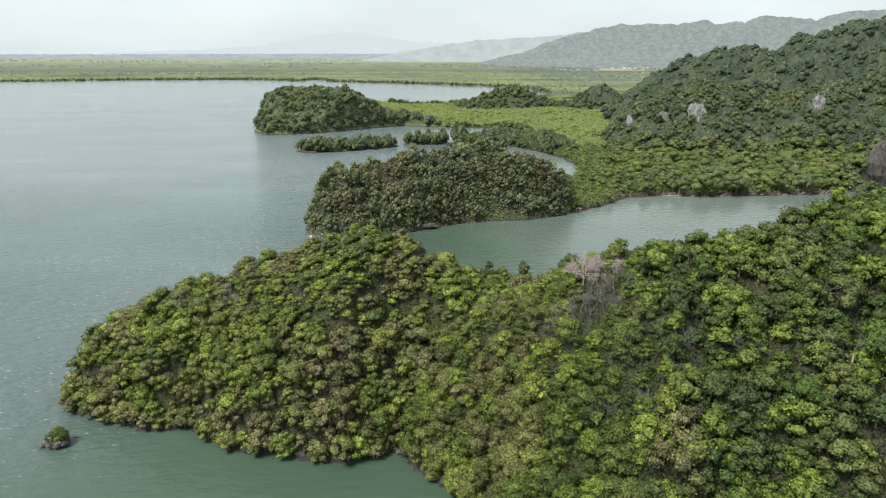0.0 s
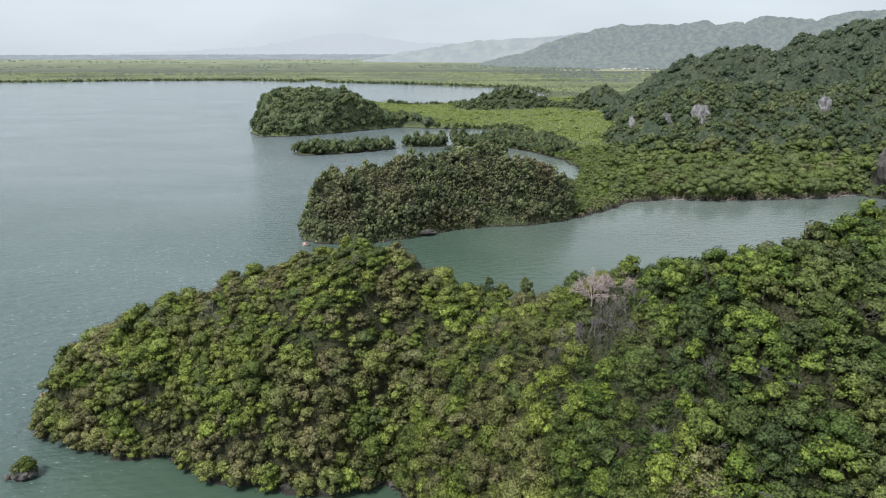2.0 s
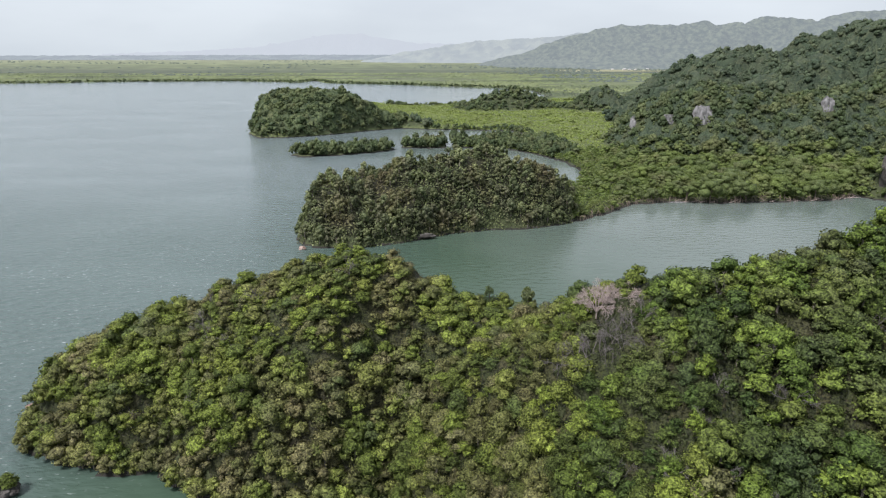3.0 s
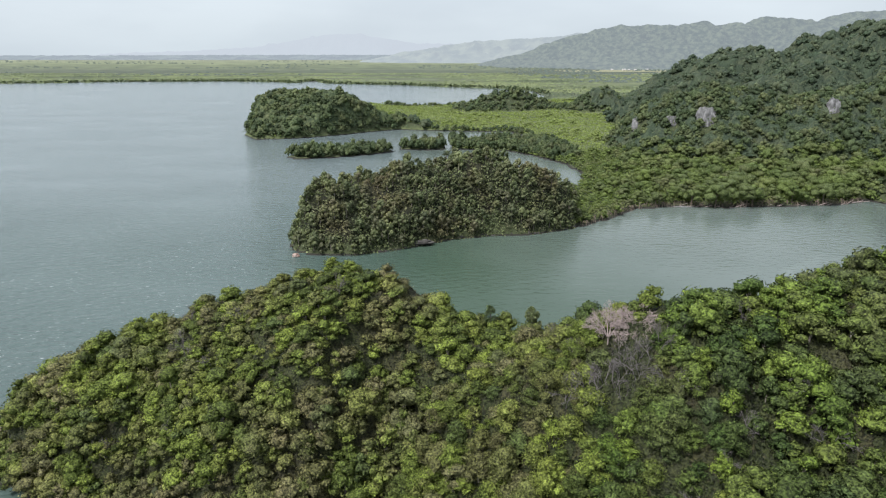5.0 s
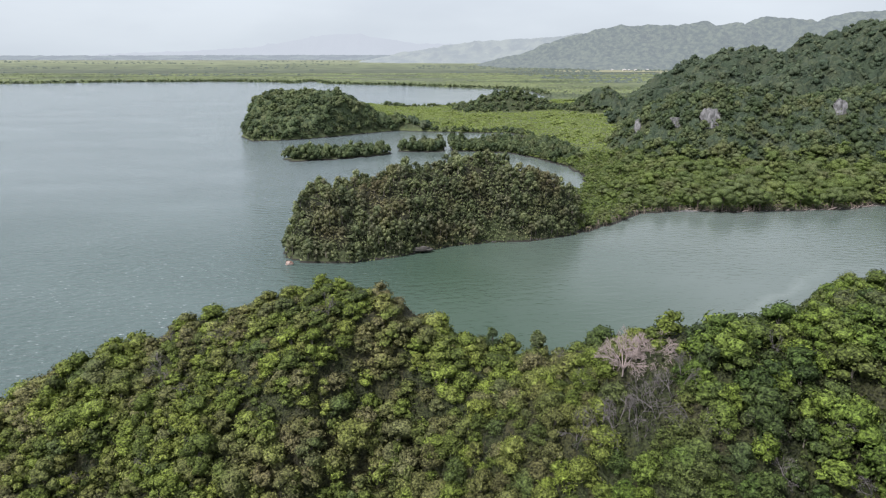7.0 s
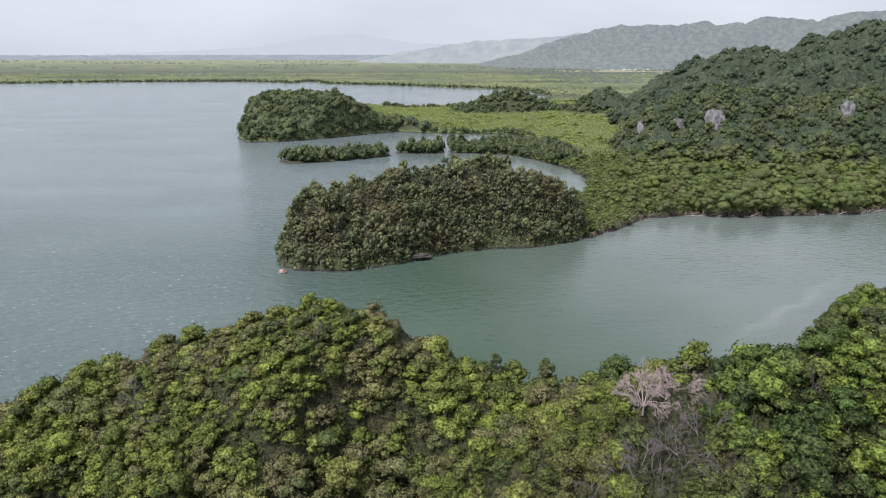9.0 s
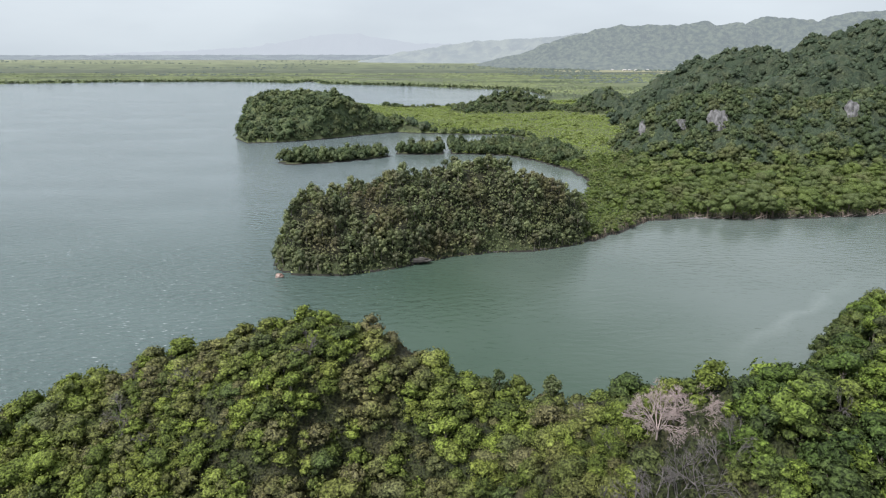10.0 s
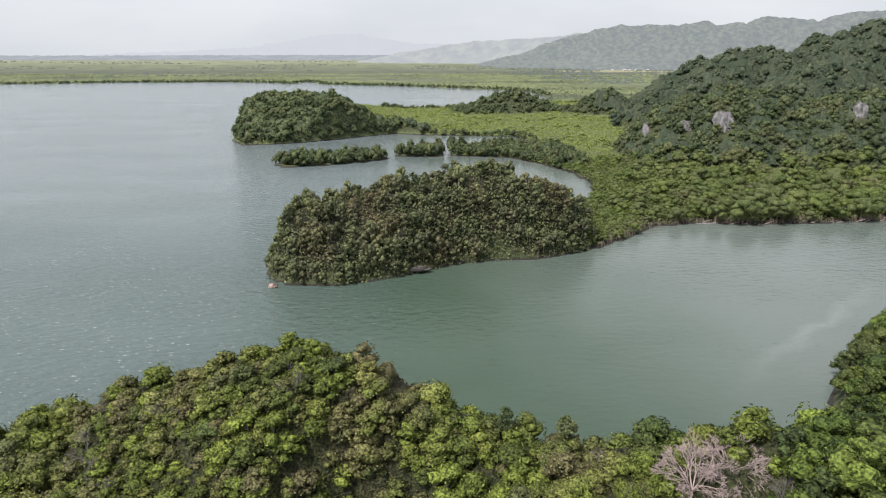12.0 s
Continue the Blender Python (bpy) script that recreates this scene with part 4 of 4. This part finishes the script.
mass("headland_forest", FAR_SHAPES, np.stack([x, y, land(x, y)[0] - 0.8, 0.6 + 0.7 * rng.uniform(0, 1, len(x)) ** 1.5, rng.uniform(0.85, 1.25, len(x))], 1), HILL_LEAF, BARK, "olive forest over the two domes of the far headland", 36)

# The darker rear leaf paints shade into the gaps between knoll trees.
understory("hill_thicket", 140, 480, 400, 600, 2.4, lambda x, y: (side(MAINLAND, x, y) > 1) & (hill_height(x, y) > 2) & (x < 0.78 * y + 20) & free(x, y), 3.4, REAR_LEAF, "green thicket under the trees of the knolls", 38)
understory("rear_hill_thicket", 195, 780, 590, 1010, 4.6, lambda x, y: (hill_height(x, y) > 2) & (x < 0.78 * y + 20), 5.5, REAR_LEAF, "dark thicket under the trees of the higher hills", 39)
understory("headland_thicket", -196, -30, 562, 690, 2.2, lambda x, y: (side(MAINLAND, x, y) > 1) & (hill_height(x, y) > 1), 4.0, HILL_LEAF, "olive thicket under the trees of the headland", 40)

# woods and hedges on the far plain
BELT_SHAPES = [tree_shape(120 + k, 7.0, 5.6, 3, 10, 2.0, 1, 0.8, 0, False, 0.1, 0.9, 0.25) for k in range(5)]
CLUMP_SHAPES = [tree_shape(140 + k, 6.0, 6.5, 4, 16, 2.2, 1, 0.7, 0, False, 0.1, 1.0, 0.25) for k in range(5)]
x, y, rng = scatter(9, -1500, 900, 1000, 1760, 6.4)
shore = side(MAINLAND, x, y)
keep = (shore > 1) & (shore < 17) & (x < 0.78 * y + 20) & (hill_height(x, y) < 2.5) & (y > 1160)
x, y = x[keep], y[keep]
mass("far_mangroves", BELT_SHAPES, np.stack([x, y, land(x, y)[0] - 0.5, rng.uniform(0.6, 1.15, len(x)), rng.uniform(0.75, 1.15, len(x))], 1), HILL_LEAF, ROOT, "olive mangrove belt along the far shore", 9)


def rows_of_woods(seed, y0, y1, across, deep, share):
    rng = np.random.default_rng(seed)
    x, y = np.meshgrid(np.arange(-1.0, 0.62, across / y0), np.arange(y0, y1, deep))
    x, y = (x * y).ravel(), y.ravel()
    x, y = x + rng.uniform(-0.5, 0.5, len(x)) * across, y + rng.uniform(-16, 16, len(x))
    keep = (side(MAINLAND, x, y) > 12) & (hill_height(x, y) < 2.5) & (rough(x * 0.35, y * 2.0, 420, 9) + 0.25 * rough(x, y * 2, 210, 2) > share)
    x, y = x[keep], y[keep]
    return np.stack([x, y, land(x, y)[0] - 1.2, rng.uniform(1.2, 2.0, len(x)), rng.uniform(0.4, 0.75, len(x))], 1)


def canopy(name, seed, y0, y1, rows_n, cols, mat, label):
    """The closed roof of a far wood, tree top beside tree top."""
    rng = np.random.default_rng(seed)
    u, y = np.meshgrid(np.linspace(-1.0, 0.62, cols), np.linspace(y0, y1, rows_n))
    x = u * y + rng.uniform(-2, 2, u.shape)
    y = y + rng.uniform(-6, 6, u.shape)
    wooded = np.clip(rough(x * 0.5, y * 1.6, 420, 9) + 0.4 * rough(x, y * 2, 110, 2) + 0.7, 0, 1) * (hill_height(x, y) < 2.0)
    shore = side(MAINLAND, x, y)
    belt = np.exp(-np.clip(shore, 0, 200) / 22) * (hill_height(x, y) < 2.0)
    wooded = np.maximum(wooded, 1.7 * belt) * (shore > 3)
    z = land(x, y)[0] - 0.7 + wooded * (1.2 + 3.2 * rng.uniform(0, 1, u.shape) ** 1.5)
    i = np.arange(rows_n * cols).reshape(rows_n, cols)
    q = np.stack([i[:-1, :-1], i[:-1, 1:], i[1:, 1:], i[1:, :-1]], -1).reshape(-1, 4)
    hue = np.clip(0.5 + 0.4 * rough(x * 0.6, y * 1.6, 330, 3) + 0.2 * rough(x, y, 70, 5) + rng.uniform(-0.2, 0.2, u.shape) - 0.5 * belt, 0, 0.98).ravel()
    return tagged(new(name, mesh_of(name, np.stack([x, y, z], 2).reshape(-1, 3), [q], [mat], tint=hue)), label, "woods", kind="stuff")


canopy("swamp_woods", 19, 1010, 2300, 64, 560, SWAMP_LEAF, "grey-green swamp woods behind the far shore")
x, y, rng = scatter(27, 300, 1050, 1600, 2700, 21.0)
keep = (np.abs(np.sin(y / 28.0)) > 0.8) & (rough(x * 0.7, y * 1.5, 300, 6) > -0.1) & (x < 0.62 * y) & (hill_height(x, y) < 1.0)
x, y = x[keep], y[keep]
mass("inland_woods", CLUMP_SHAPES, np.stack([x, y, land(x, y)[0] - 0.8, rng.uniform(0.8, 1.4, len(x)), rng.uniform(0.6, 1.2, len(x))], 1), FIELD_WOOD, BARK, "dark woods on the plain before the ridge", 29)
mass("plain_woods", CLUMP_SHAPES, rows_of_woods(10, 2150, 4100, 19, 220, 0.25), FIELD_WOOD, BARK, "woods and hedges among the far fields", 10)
x, y, rng = scatter(24, 56, 420, 278, 480, 1.15)
keep = (side(MAINLAND, x, y) > 1.0) & (x < 0.78 * y + 15) & (hill_height(x, y) < 2.5)
undergrowth("mangrove_shrubs", x[keep], y[keep], 1.5, 3.6, MANGROVE, "young mangroves filling the gaps of the flat", 6)
x, y, rng = scatter(25, -215, 620, 470, 1050, 1.95)
keep = (side(MAINLAND, x, y) > 0.4) & (x < 0.78 * y + 15) & (hill_height(x, y) < 2.5)
undergrowth("marsh_grass", x[keep], y[keep], 1.7, 0.9 + 1.5 * np.clip(rough(x[keep], y[keep], 17, 3) + rough(x[keep], y[keep], 60, 4), 0, 1.6), MARSH_LEAF, "light green marsh plants covering the tidal flat", 7)
x, y, rng = scatter(23, -215, 960, 325, 1130, 1.75)
keep = (side(MAINLAND, x, y) > 0.3) & (x < 0.78 * y + 20) & (hill_height(x, y) >= 1.2)
x, y = x[keep], y[keep]
keep = (land(x, y - 8)[0] < land(x, y)[0] + 1.5) & by_slope(x, y, rng, 0.4)
x, y = x[keep], y[keep]
rear = y > 590 + 12 * rough(x, y, 90, 5)
undergrowth("hill_undergrowth", x[~rear], y[~rear], 1.3, 3.6, HILL_LEAF, "shrubs and creepers on the limestone knolls", 4)
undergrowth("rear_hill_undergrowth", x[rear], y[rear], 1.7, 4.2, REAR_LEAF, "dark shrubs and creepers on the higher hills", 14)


# ---- rocks ----
def rock_mesh(name, seed, w, d, hh, level, mat, notch=0.0, square=1.0):
    """A weathered limestone mass about w by d by hh metres from its middle; notch: how deep the tide has cut its foot."""
    v, f = ICO[level]
    v = np.sign(v) * np.abs(v) ** square
    off = Vector((seed * 3.7, seed * 1.3, 0))
    out = []
    for p in v:
        q = Vector(p)
        k = 1 + 0.30 * noise.noise(q * 1.3 + off) + 0.18 * noise.noise(Vector((q.x * 3, q.y * 3, q.z * 1.2)) + off) + 0.09 * noise.noise(q * 7 + off)
        if notch and p[2] < 0.1:
            k *= 1 - notch * min(1, (0.1 - p[2]) * 2.2)
        out.append((p[0] * w * k, p[1] * d * k, p[2] * hh * k))
    return mesh_of(name, np.array(out), [f], [mat])


def rock(name, at, seed, w, d, hh, mat, label, level=4, notch=0.0, turn=0.0, square=1.0, lean=0.0):
    ob = new(name, rock_mesh(name, seed, w, d, hh, level, mat, notch, square))
    ob.matrix_basis = pose(*at, lean, 0, turn)
    return tagged(ob, label, "rock")


for k, (cx, cy, w, d, hh, cz, label) in enumerate(CLIFFS):
    rock("cliff", (cx, cy - 1.6, cz), 11 + k, w, d, hh, ROCK, label, 4, 0, -8, 0.8, -24)
rock("sea_cliff", (244, 325, 11), 21, 10, 7, 18, DARK_ROCK, "tall dark limestone sea cliff below clinging trees", 4, 0.1, 0, 0.6)
rock("sea_cliff", (26, 272.6, 2.2), 22, 7, 2.0, 2.8, ROCK, "brown undercut limestone cliff at the islet waterline", 4, 0.25)
rock("sea_cliff", (-8, 255.5, 1.2), 23, 6, 2.2, 1.5, DARK_ROCK, "dark undercut limestone foot of the islet", 4, 0.25)
rock("rock", (-55.2, 241.5, 0.3), 24, 1.5, 1.1, 1.0, RED_ROCK, "pinkish rock standing in the water off the islet tip", 3)
rock("rock", (-90.4, 129.0, 0.1), 25, 1.7, 0.9, 0.75, RED_ROCK, "low reddish rock washed by the sea", 3)
rock("rock", (-215, 696, 0.6), 26, 2.2, 1.6, 1.5, DARK_ROCK, "small dark rock off the far headland", 3)
rock("rock", (-77.0, 101.5, 0.6), 27, 2.3, 1.9, 1.5, DARK_ROCK, "small dark rock islet with a shrub on top", 4, 0.3)
rock("rock", (-79.9, 101.0, 0.1), 28, 0.8, 0.7, 0.6, DARK_ROCK, "small dark rock beside the shrubby islet", 3)
for k, (bx, by, bz, bs) in enumerate([(-78.0, 101.2, 0.7, 0.5), (-75.9, 101.5, 0.7, 0.5), (-76.9, 102.1, 1.1, 0.55)]):
    shrub = tagged(new("shrub"), "yellow-green shrub growing on the small rock islet", "shrub", "shrubs on the rock islet")
    shape = NEAR_SHAPES[(3 * k + 1) % len(NEAR_SHAPES)]
    part("foliage", mesh_of("foliage", shape["v"], [shape["t"], shape["q"]], [LEAF], tint=np.full(len(shape["v"]), 0.7)), shrub)
    part("stem", mesh_of("stem", shape["tv"], [shape["tq"]], [BARK]), shrub)
    shrub.matrix_basis = pose(bx, by, bz, 0, 0, 70 * k) @ Matrix.Diagonal((bs, bs, bs * 0.75, 1))


# ---- dead and bare trees ----
def bare_segments(seed, high, spread, levels, forks, stems):
    """Branches of a leafless tree, each forking into thinner ones."""
    rng = np.random.default_rng(seed)
    seg, tips = [], []
    for k in range(stems):
        a = rng.uniform(-0.4, 0.4) + k * 6.283 / stems
        d = np.array([math.cos(a) * spread * 0.6, math.sin(a) * spread * 0.6, 1.0])
        tips.append((np.zeros(3), d / np.linalg.norm(d), high * 0.34, 0.013 * high))
    for level in range(levels):
        fresh = []
        for p, d, ln, r in tips:
            q = p + d * ln
            seg.append((p, q, r, r * 0.62))
            for f in range(forks):
                e = d + rng.normal(size=3) * (0.34 + 0.16 * spread) + np.array([d[0] * spread * 0.5, d[1] * spread * 0.5, 0.10])
                fresh.append((q - d * ln * rng.uniform(0, 0.35), e / np.linalg.norm(e), ln * rng.uniform(0.58, 0.82), max(r * 0.6, 0.014)))
        tips = fresh
    return seg


def bare_tree(seed, high, spread, levels, forks, stems, mat, label, group):
    seg = bare_segments(seed, high, spread, levels, forks, stems)
    tree = tagged(new("bare_tree"), label, "tree", group)
    thick = [g for g in seg if g[2] > 0.0045 * high]
    thin = [g for g in seg if g[2] <= 0.0045 * high]
    v, f = tubes([((0, 0, -1.0), (0, 0, 0.1), 0.02 * high, 0.018 * high)] + thick, 5)
    part("trunk", mesh_of("trunk", v, [f], [mat], smooth=True), tree)
    v, f = tubes(thin, 3)
    tagged(part("twig_mass", mesh_of("twig_mass", v, [f], [mat], smooth=True), tree), kind="stuff")
    return tree


dz = float(land(np.array([DEAD_AT[0]]), np.array([DEAD_AT[1]]))[0][0])
for k, (ox, oy, hh) in enumerate([(-1.8, -0.6, 5.6), (2.3, 0.3, 5.3)]):
    dead = bare_tree(5 + k, hh, 1.15, 6, 3, 8, DEADWOOD, "dead pinkish-grey leafless tree with dense fine twigs", "dead trees on the ridge")
    dead.matrix_basis = pose(DEAD_AT[0] + ox, DEAD_AT[1] + oy, dz + 0.5)
twiggy = [bare_tree(20 + k, 5.0, 0.7, 5, 3, 2, GREYWOOD, "bare grey twiggy tree among green trees", "bare trees in the forest") for k in range(3)]
rng = np.random.default_rng(77)
spots = [(22.0, 91.3), (24.4, 92.2), (27.0, 91.4), (29.2, 92.6), (18.2, 93.0), (25.8, 94.6), (23.2, 93.6), (28.0, 94.0), (26.2, 92.9), (21.0, 93.4), (30.6, 94.2), (24.8, 90.2)]
while len(spots) < 40:
    q = (rng.uniform(-62, 60), rng.uniform(70, 130))
    if side(NEAR_COAST, np.array([q[0]]), np.array([q[1]]))[0] > 3 and q[1] < np.interp(q[0], [-62, -24, 3, 28, 60], [128, 130, 120, 100, 98]):
        spots.append(q)
for k, (qx, qy) in enumerate(spots):
    m = pose(qx, qy, float(land(np.array([qx]), np.array([qy]))[0][0]) + (0.4 if k < 12 else 0.6), rng.uniform(-8, 8), rng.uniform(-8, 8), rng.uniform(0, 360))
    ob = twiggy[k] if k < 3 else copy_thing(twiggy[k % 3], m)
    ob.matrix_basis = m
    size = rng.uniform(0.75, 1.25)
    ob.scale = (size, size, size)

# two dark upright trees stand out on the ridge
UPRIGHT = tree_shape(140, 6.5, 1.5, 12, 520, 0.42, 1, 1.3, 2)
first = None
for qx, qy, size in ((16.2, 113.0, 1.12), (9.6, 117.5, 0.85)):
    m = pose(qx, qy, float(land(np.array([qx]), np.array([qy]))[0][0]), 0, 0, 40 * qx)
    if first is None:
        first = ob = tagged(new("upright_tree"), "dark green upright tree standing above the canopy", "tree", "upright trees on the ridge")
        part("trunk", mesh_of("trunk", UPRIGHT["tv"], [UPRIGHT["tq"]], [BARK], smooth=True), ob)
        part("crown", mesh_of("crown", UPRIGHT["v"], [UPRIGHT["t"], UPRIGHT["q"]], [HILL_LEAF], tint=np.zeros(len(UPRIGHT["v"]))), ob)
        ob.matrix_basis = m
    else:
        ob = copy_thing(first, m)
    ob.scale = (size, size, size)


# ---- mangrove shore: prop roots, driftwood, a strip of beach ----
def along(points, step):
    for (ax, ay), (bx, by) in zip(points, points[1:]):
        ln = math.hypot(bx - ax, by - ay)
        for k in range(int(ln / step)):
            u = k * step / ln
            yield ax + (bx - ax) * u, ay + (by - ay) * u


rng = np.random.default_rng(5)
seg = []
shore_line = COAST_SOUTH[9:18]
for px, py in along(shore_line, 1.1):
    bx, by = px + rng.uniform(-0.6, 0.8), py + rng.uniform(0.6, 3.2)
    top = rng.uniform(1.4, 3.4)
    for r in range(3):
        a = rng.uniform(3.3, 6.1)
        ln = rng.uniform(0.7, 2.2)
        mid = (bx + math.cos(a) * ln * 0.6, by + math.sin(a) * ln * 0.6, top * 0.75)
        seg += [((bx, by, top), mid, 0.07, 0.06), (mid, (bx + math.cos(a) * ln, by + math.sin(a) * ln, -0.6), 0.06, 0.045)]
v, f = tubes(seg, 4)
tagged(new("mangrove_roots", mesh_of("mangrove_roots", v, [f], [ROOT])), "arching brown mangrove prop roots at the waterline", "roots", kind="stuff")
for k in range(26):
    spots_on = list(along(shore_line[3:], 4.6))
    px, py = spots_on[(k * 5) % len(spots_on)]
    ln = rng.uniform(2.0, 5.5)
    a = rng.uniform(-0.5, 0.5)
    d = np.array([math.cos(a), math.sin(a), rng.uniform(-0.05, 0.35)])
    g = [((0, 0, 0), d * ln * 0.6, 0.16, 0.12), (d * ln * 0.6, d * ln + (0, 0.2, 0.1), 0.12, 0.05), (d * ln * 0.5, d * ln * 0.5 + (0.4, -0.3, 0.9), 0.07, 0.02)]
    v, f = tubes(g, 5)
    log = new("driftwood", mesh_of("driftwood", v, [f], [DEADWOOD], smooth=True))
    log.matrix_basis = pose(px, py + 0.2, 0.25)
    tagged(log, "bleached fallen trunk lying on the mangrove shore", "driftwood", "driftwood on the shore")
rock("beach", (124.5, 319.4, 0.05), 31, 5.5, 0.9, 0.35, ROCK, "narrow pale strip of beach below the mangroves", 3)

# one tall bare trunk stands pale among the trees of the ridge
pole_v, pole_f = tubes([((0, 0, -1), (0.15, 0, 4), 0.2, 0.16), ((0.15, 0, 4), (0.05, 0.1, 8.5), 0.16, 0.09), ((0.12, 0, 5.6), (0.9, 0.2, 6.6), 0.06, 0.02), ((0.1, 0.05, 7.2), (-0.6, -0.2, 8.0), 0.05, 0.02)], 7)
snag = new("dead_tree", mesh_of("dead_tree", pole_v, [pole_f], [DEADWOOD], smooth=True))
snag.matrix_basis = pose(57.2, 74.5, float(land(np.array([57.2]), np.array([74.5]))[0][0]) - 2.6)
tagged(snag, "tall pale bare trunk of a dead tree", "tree")


def shore_rocks(name, outline, keep, step, seed, label):
    """Dark undercut limestone along a waterline: many small blocks in one mesh."""
    rng = np.random.default_rng(seed)
    v0, f0 = ICO[2]
    vs, fs, base = [], [], 0
    for px, py in along(outline, step):
        if not keep(px, py):
            continue
        size = rng.uniform(0.35, 0.9)
        wob = 1 + 0.22 * rng.normal(size=(len(v0), 1))
        vs.append(v0 * wob * (size * rng.uniform(0.9, 1.5), size, size * rng.uniform(0.6, 1.1)) + (px + rng.uniform(-0.7, 0.7), py + rng.uniform(-0.3, 1.2), rng.uniform(-0.1, 0.7)))
        fs.append(f0 + base)
        base += len(v0)
    return tagged(new(name, mesh_of(name, np.concatenate(vs), [np.concatenate(fs)], [DARK_ROCK])), label, "rocks", kind="stuff")


shore_rocks("shore_rocks", ISLE_COAST + ISLE_COAST[:1], lambda px, py: py < 300, 0.9, 41, "dark wave-cut limestone blocks along the islet shore")
shore_rocks("cove_rocks", NEAR_COAST[:14], lambda px, py: True, 2.1, 42, "dark wave-cut limestone blocks below the forest")
shore_rocks("headland_rocks", COAST_NORTH[20:29], lambda px, py: True, 1.6, 43, "dark limestone blocks at the foot of the far headland")


# ---- fields and a hamlet on the plain before the ridge ----
FIELD, fn, fl, fp = material("dry_field", 0.95)
straw = ramp(fn, [(0.35, (0.15, 0.155, 0.09)), (0.65, (0.23, 0.225, 0.14))])
fl.new(noise_node(fn, fl, 0.02, 6, (0.4, 1, 1)).outputs["Fac"], straw.inputs["Fac"])
fl.new(straw.outputs["Color"], fp.inputs["Base Color"])
for fx, fy, fw, fd, turn in ((805, 2190, 95, 130, 6), (930, 2330, 120, 60, -4), (700, 2520, 230, 90, 3)):
    u, v = np.meshgrid(np.linspace(-1, 1, 13), np.linspace(-1, 1, 7))
    edge = 1 + 0.08 * rough(u * 40, v * 40 + fx, 30, 4)
    px, py = u * fw * edge, v * fd * edge
    c, sn = math.cos(radians(turn)), math.sin(radians(turn))
    px, py = fx + px * c - py * sn, fy + px * sn + py * c
    i = np.arange(91).reshape(7, 13)
    q = np.stack([i[:-1, :-1], i[:-1, 1:], i[1:, 1:], i[1:, :-1]], -1).reshape(-1, 4)
    field = new("field", mesh_of("field", np.stack([px, py, land(px, py)[0] + 0.4], 2).reshape(-1, 3), [q], [FIELD], smooth=True))
    tagged(field, "pale dry open field on the coastal plain", "field", kind="structure")

PLASTER, _, _, hp = material("pale_plaster", 0.8)
hp.inputs["Base Color"].default_value = (0.5, 0.48, 0.45, 1)
TIN, _, _, hp = material("tin_roof", 0.45)
hp.inputs["Base Color"].default_value = (0.42, 0.40, 0.40, 1)
DARK_PANE, _, _, hp = material("dark_window", 0.15)
hp.inputs["Base Color"].default_value = (0.03, 0.035, 0.04, 1)


def house(w, d, hh):
    """A small plastered house with a gabled tin roof, a door and windows."""
    home = tagged(new("house"), "small pale plastered house with a tin roof", "house", "houses of the hamlet")
    wall = np.array([(-w, -d, -1), (w, -d, -1), (w, d, -1), (-w, d, -1), (-w, -d, hh), (w, -d, hh), (w, d, hh), (-w, d, hh), (-w, 0, hh + d * 0.5), (w, 0, hh + d * 0.5)])
    part("wall", mesh_of("wall", wall, [np.array([(0, 1, 5, 4), (1, 2, 6, 5), (2, 3, 7, 6), (3, 0, 4, 7)]), np.array([(4, 7, 8), (5, 9, 6)])], [PLASTER]), home)
    o = 0.6
    top = []
    for lift in (0.1, 0.3):
        top += [(-w - o, -d - o, hh - 0.3 + lift), (w + o, -d - o, hh - 0.3 + lift), (w + o, 0, hh + d * 0.5 + lift), (-w - o, 0, hh + d * 0.5 + lift), (w + o, d + o, hh - 0.3 + lift), (-w - o, d + o, hh - 0.3 + lift)]
    faces = np.array([(0, 3, 2, 1), (3, 5, 4, 2), (6, 7, 8, 9), (9, 8, 10, 11), (0, 1, 7, 6), (1, 2, 8, 7), (2, 4, 10, 8), (4, 5, 11, 10), (5, 3, 9, 11), (3, 0, 6, 9)])
    part("roof", mesh_of("roof", np.array(top), [faces], [TIN]), home, "grey corrugated tin roof")
    for name, x0, x1, z0, z1 in (("door", -0.5, 0.5, 0, 2.1), ("window", -w * 0.75, -w * 0.75 + 1.2, 0.9, 2.1), ("window", w * 0.75 - 1.2, w * 0.75, 0.9, 2.1)):
        a, b = -d - 0.06, -d + 0.02
        v = np.array([(x0, a, z0), (x1, a, z0), (x1, a, z1), (x0, a, z1), (x0, b, z0), (x1, b, z0), (x1, b, z1), (x0, b, z1)])
        part(name, mesh_of(name, v, [np.array([(0, 1, 2, 3), (0, 4, 5, 1), (1, 5, 6, 2), (2, 6, 7, 3), (3, 7, 4, 0)])], [DARK_PANE]), home)
    return home


first = None
for hx, hy, turn, size in ((742, 2560, 10, 1.1), (766, 2572, -20, 0.8), (790, 2566, 35, 0.9), (845, 2590, 5, 0.9), (700, 2585, -12, 0.8), (1010, 2480, 15, 0.9)):
    m = pose(hx, hy, float(land(np.array([float(hx)]), np.array([float(hy)]))[0][0]) + 0.8, 0, 0, turn)
    if first is None:
        first = home = house(5.5, 4.0, 3.0)
        home.matrix_basis = m
    else:
        home = copy_thing(first, m)
    home.scale = (size, size, size)
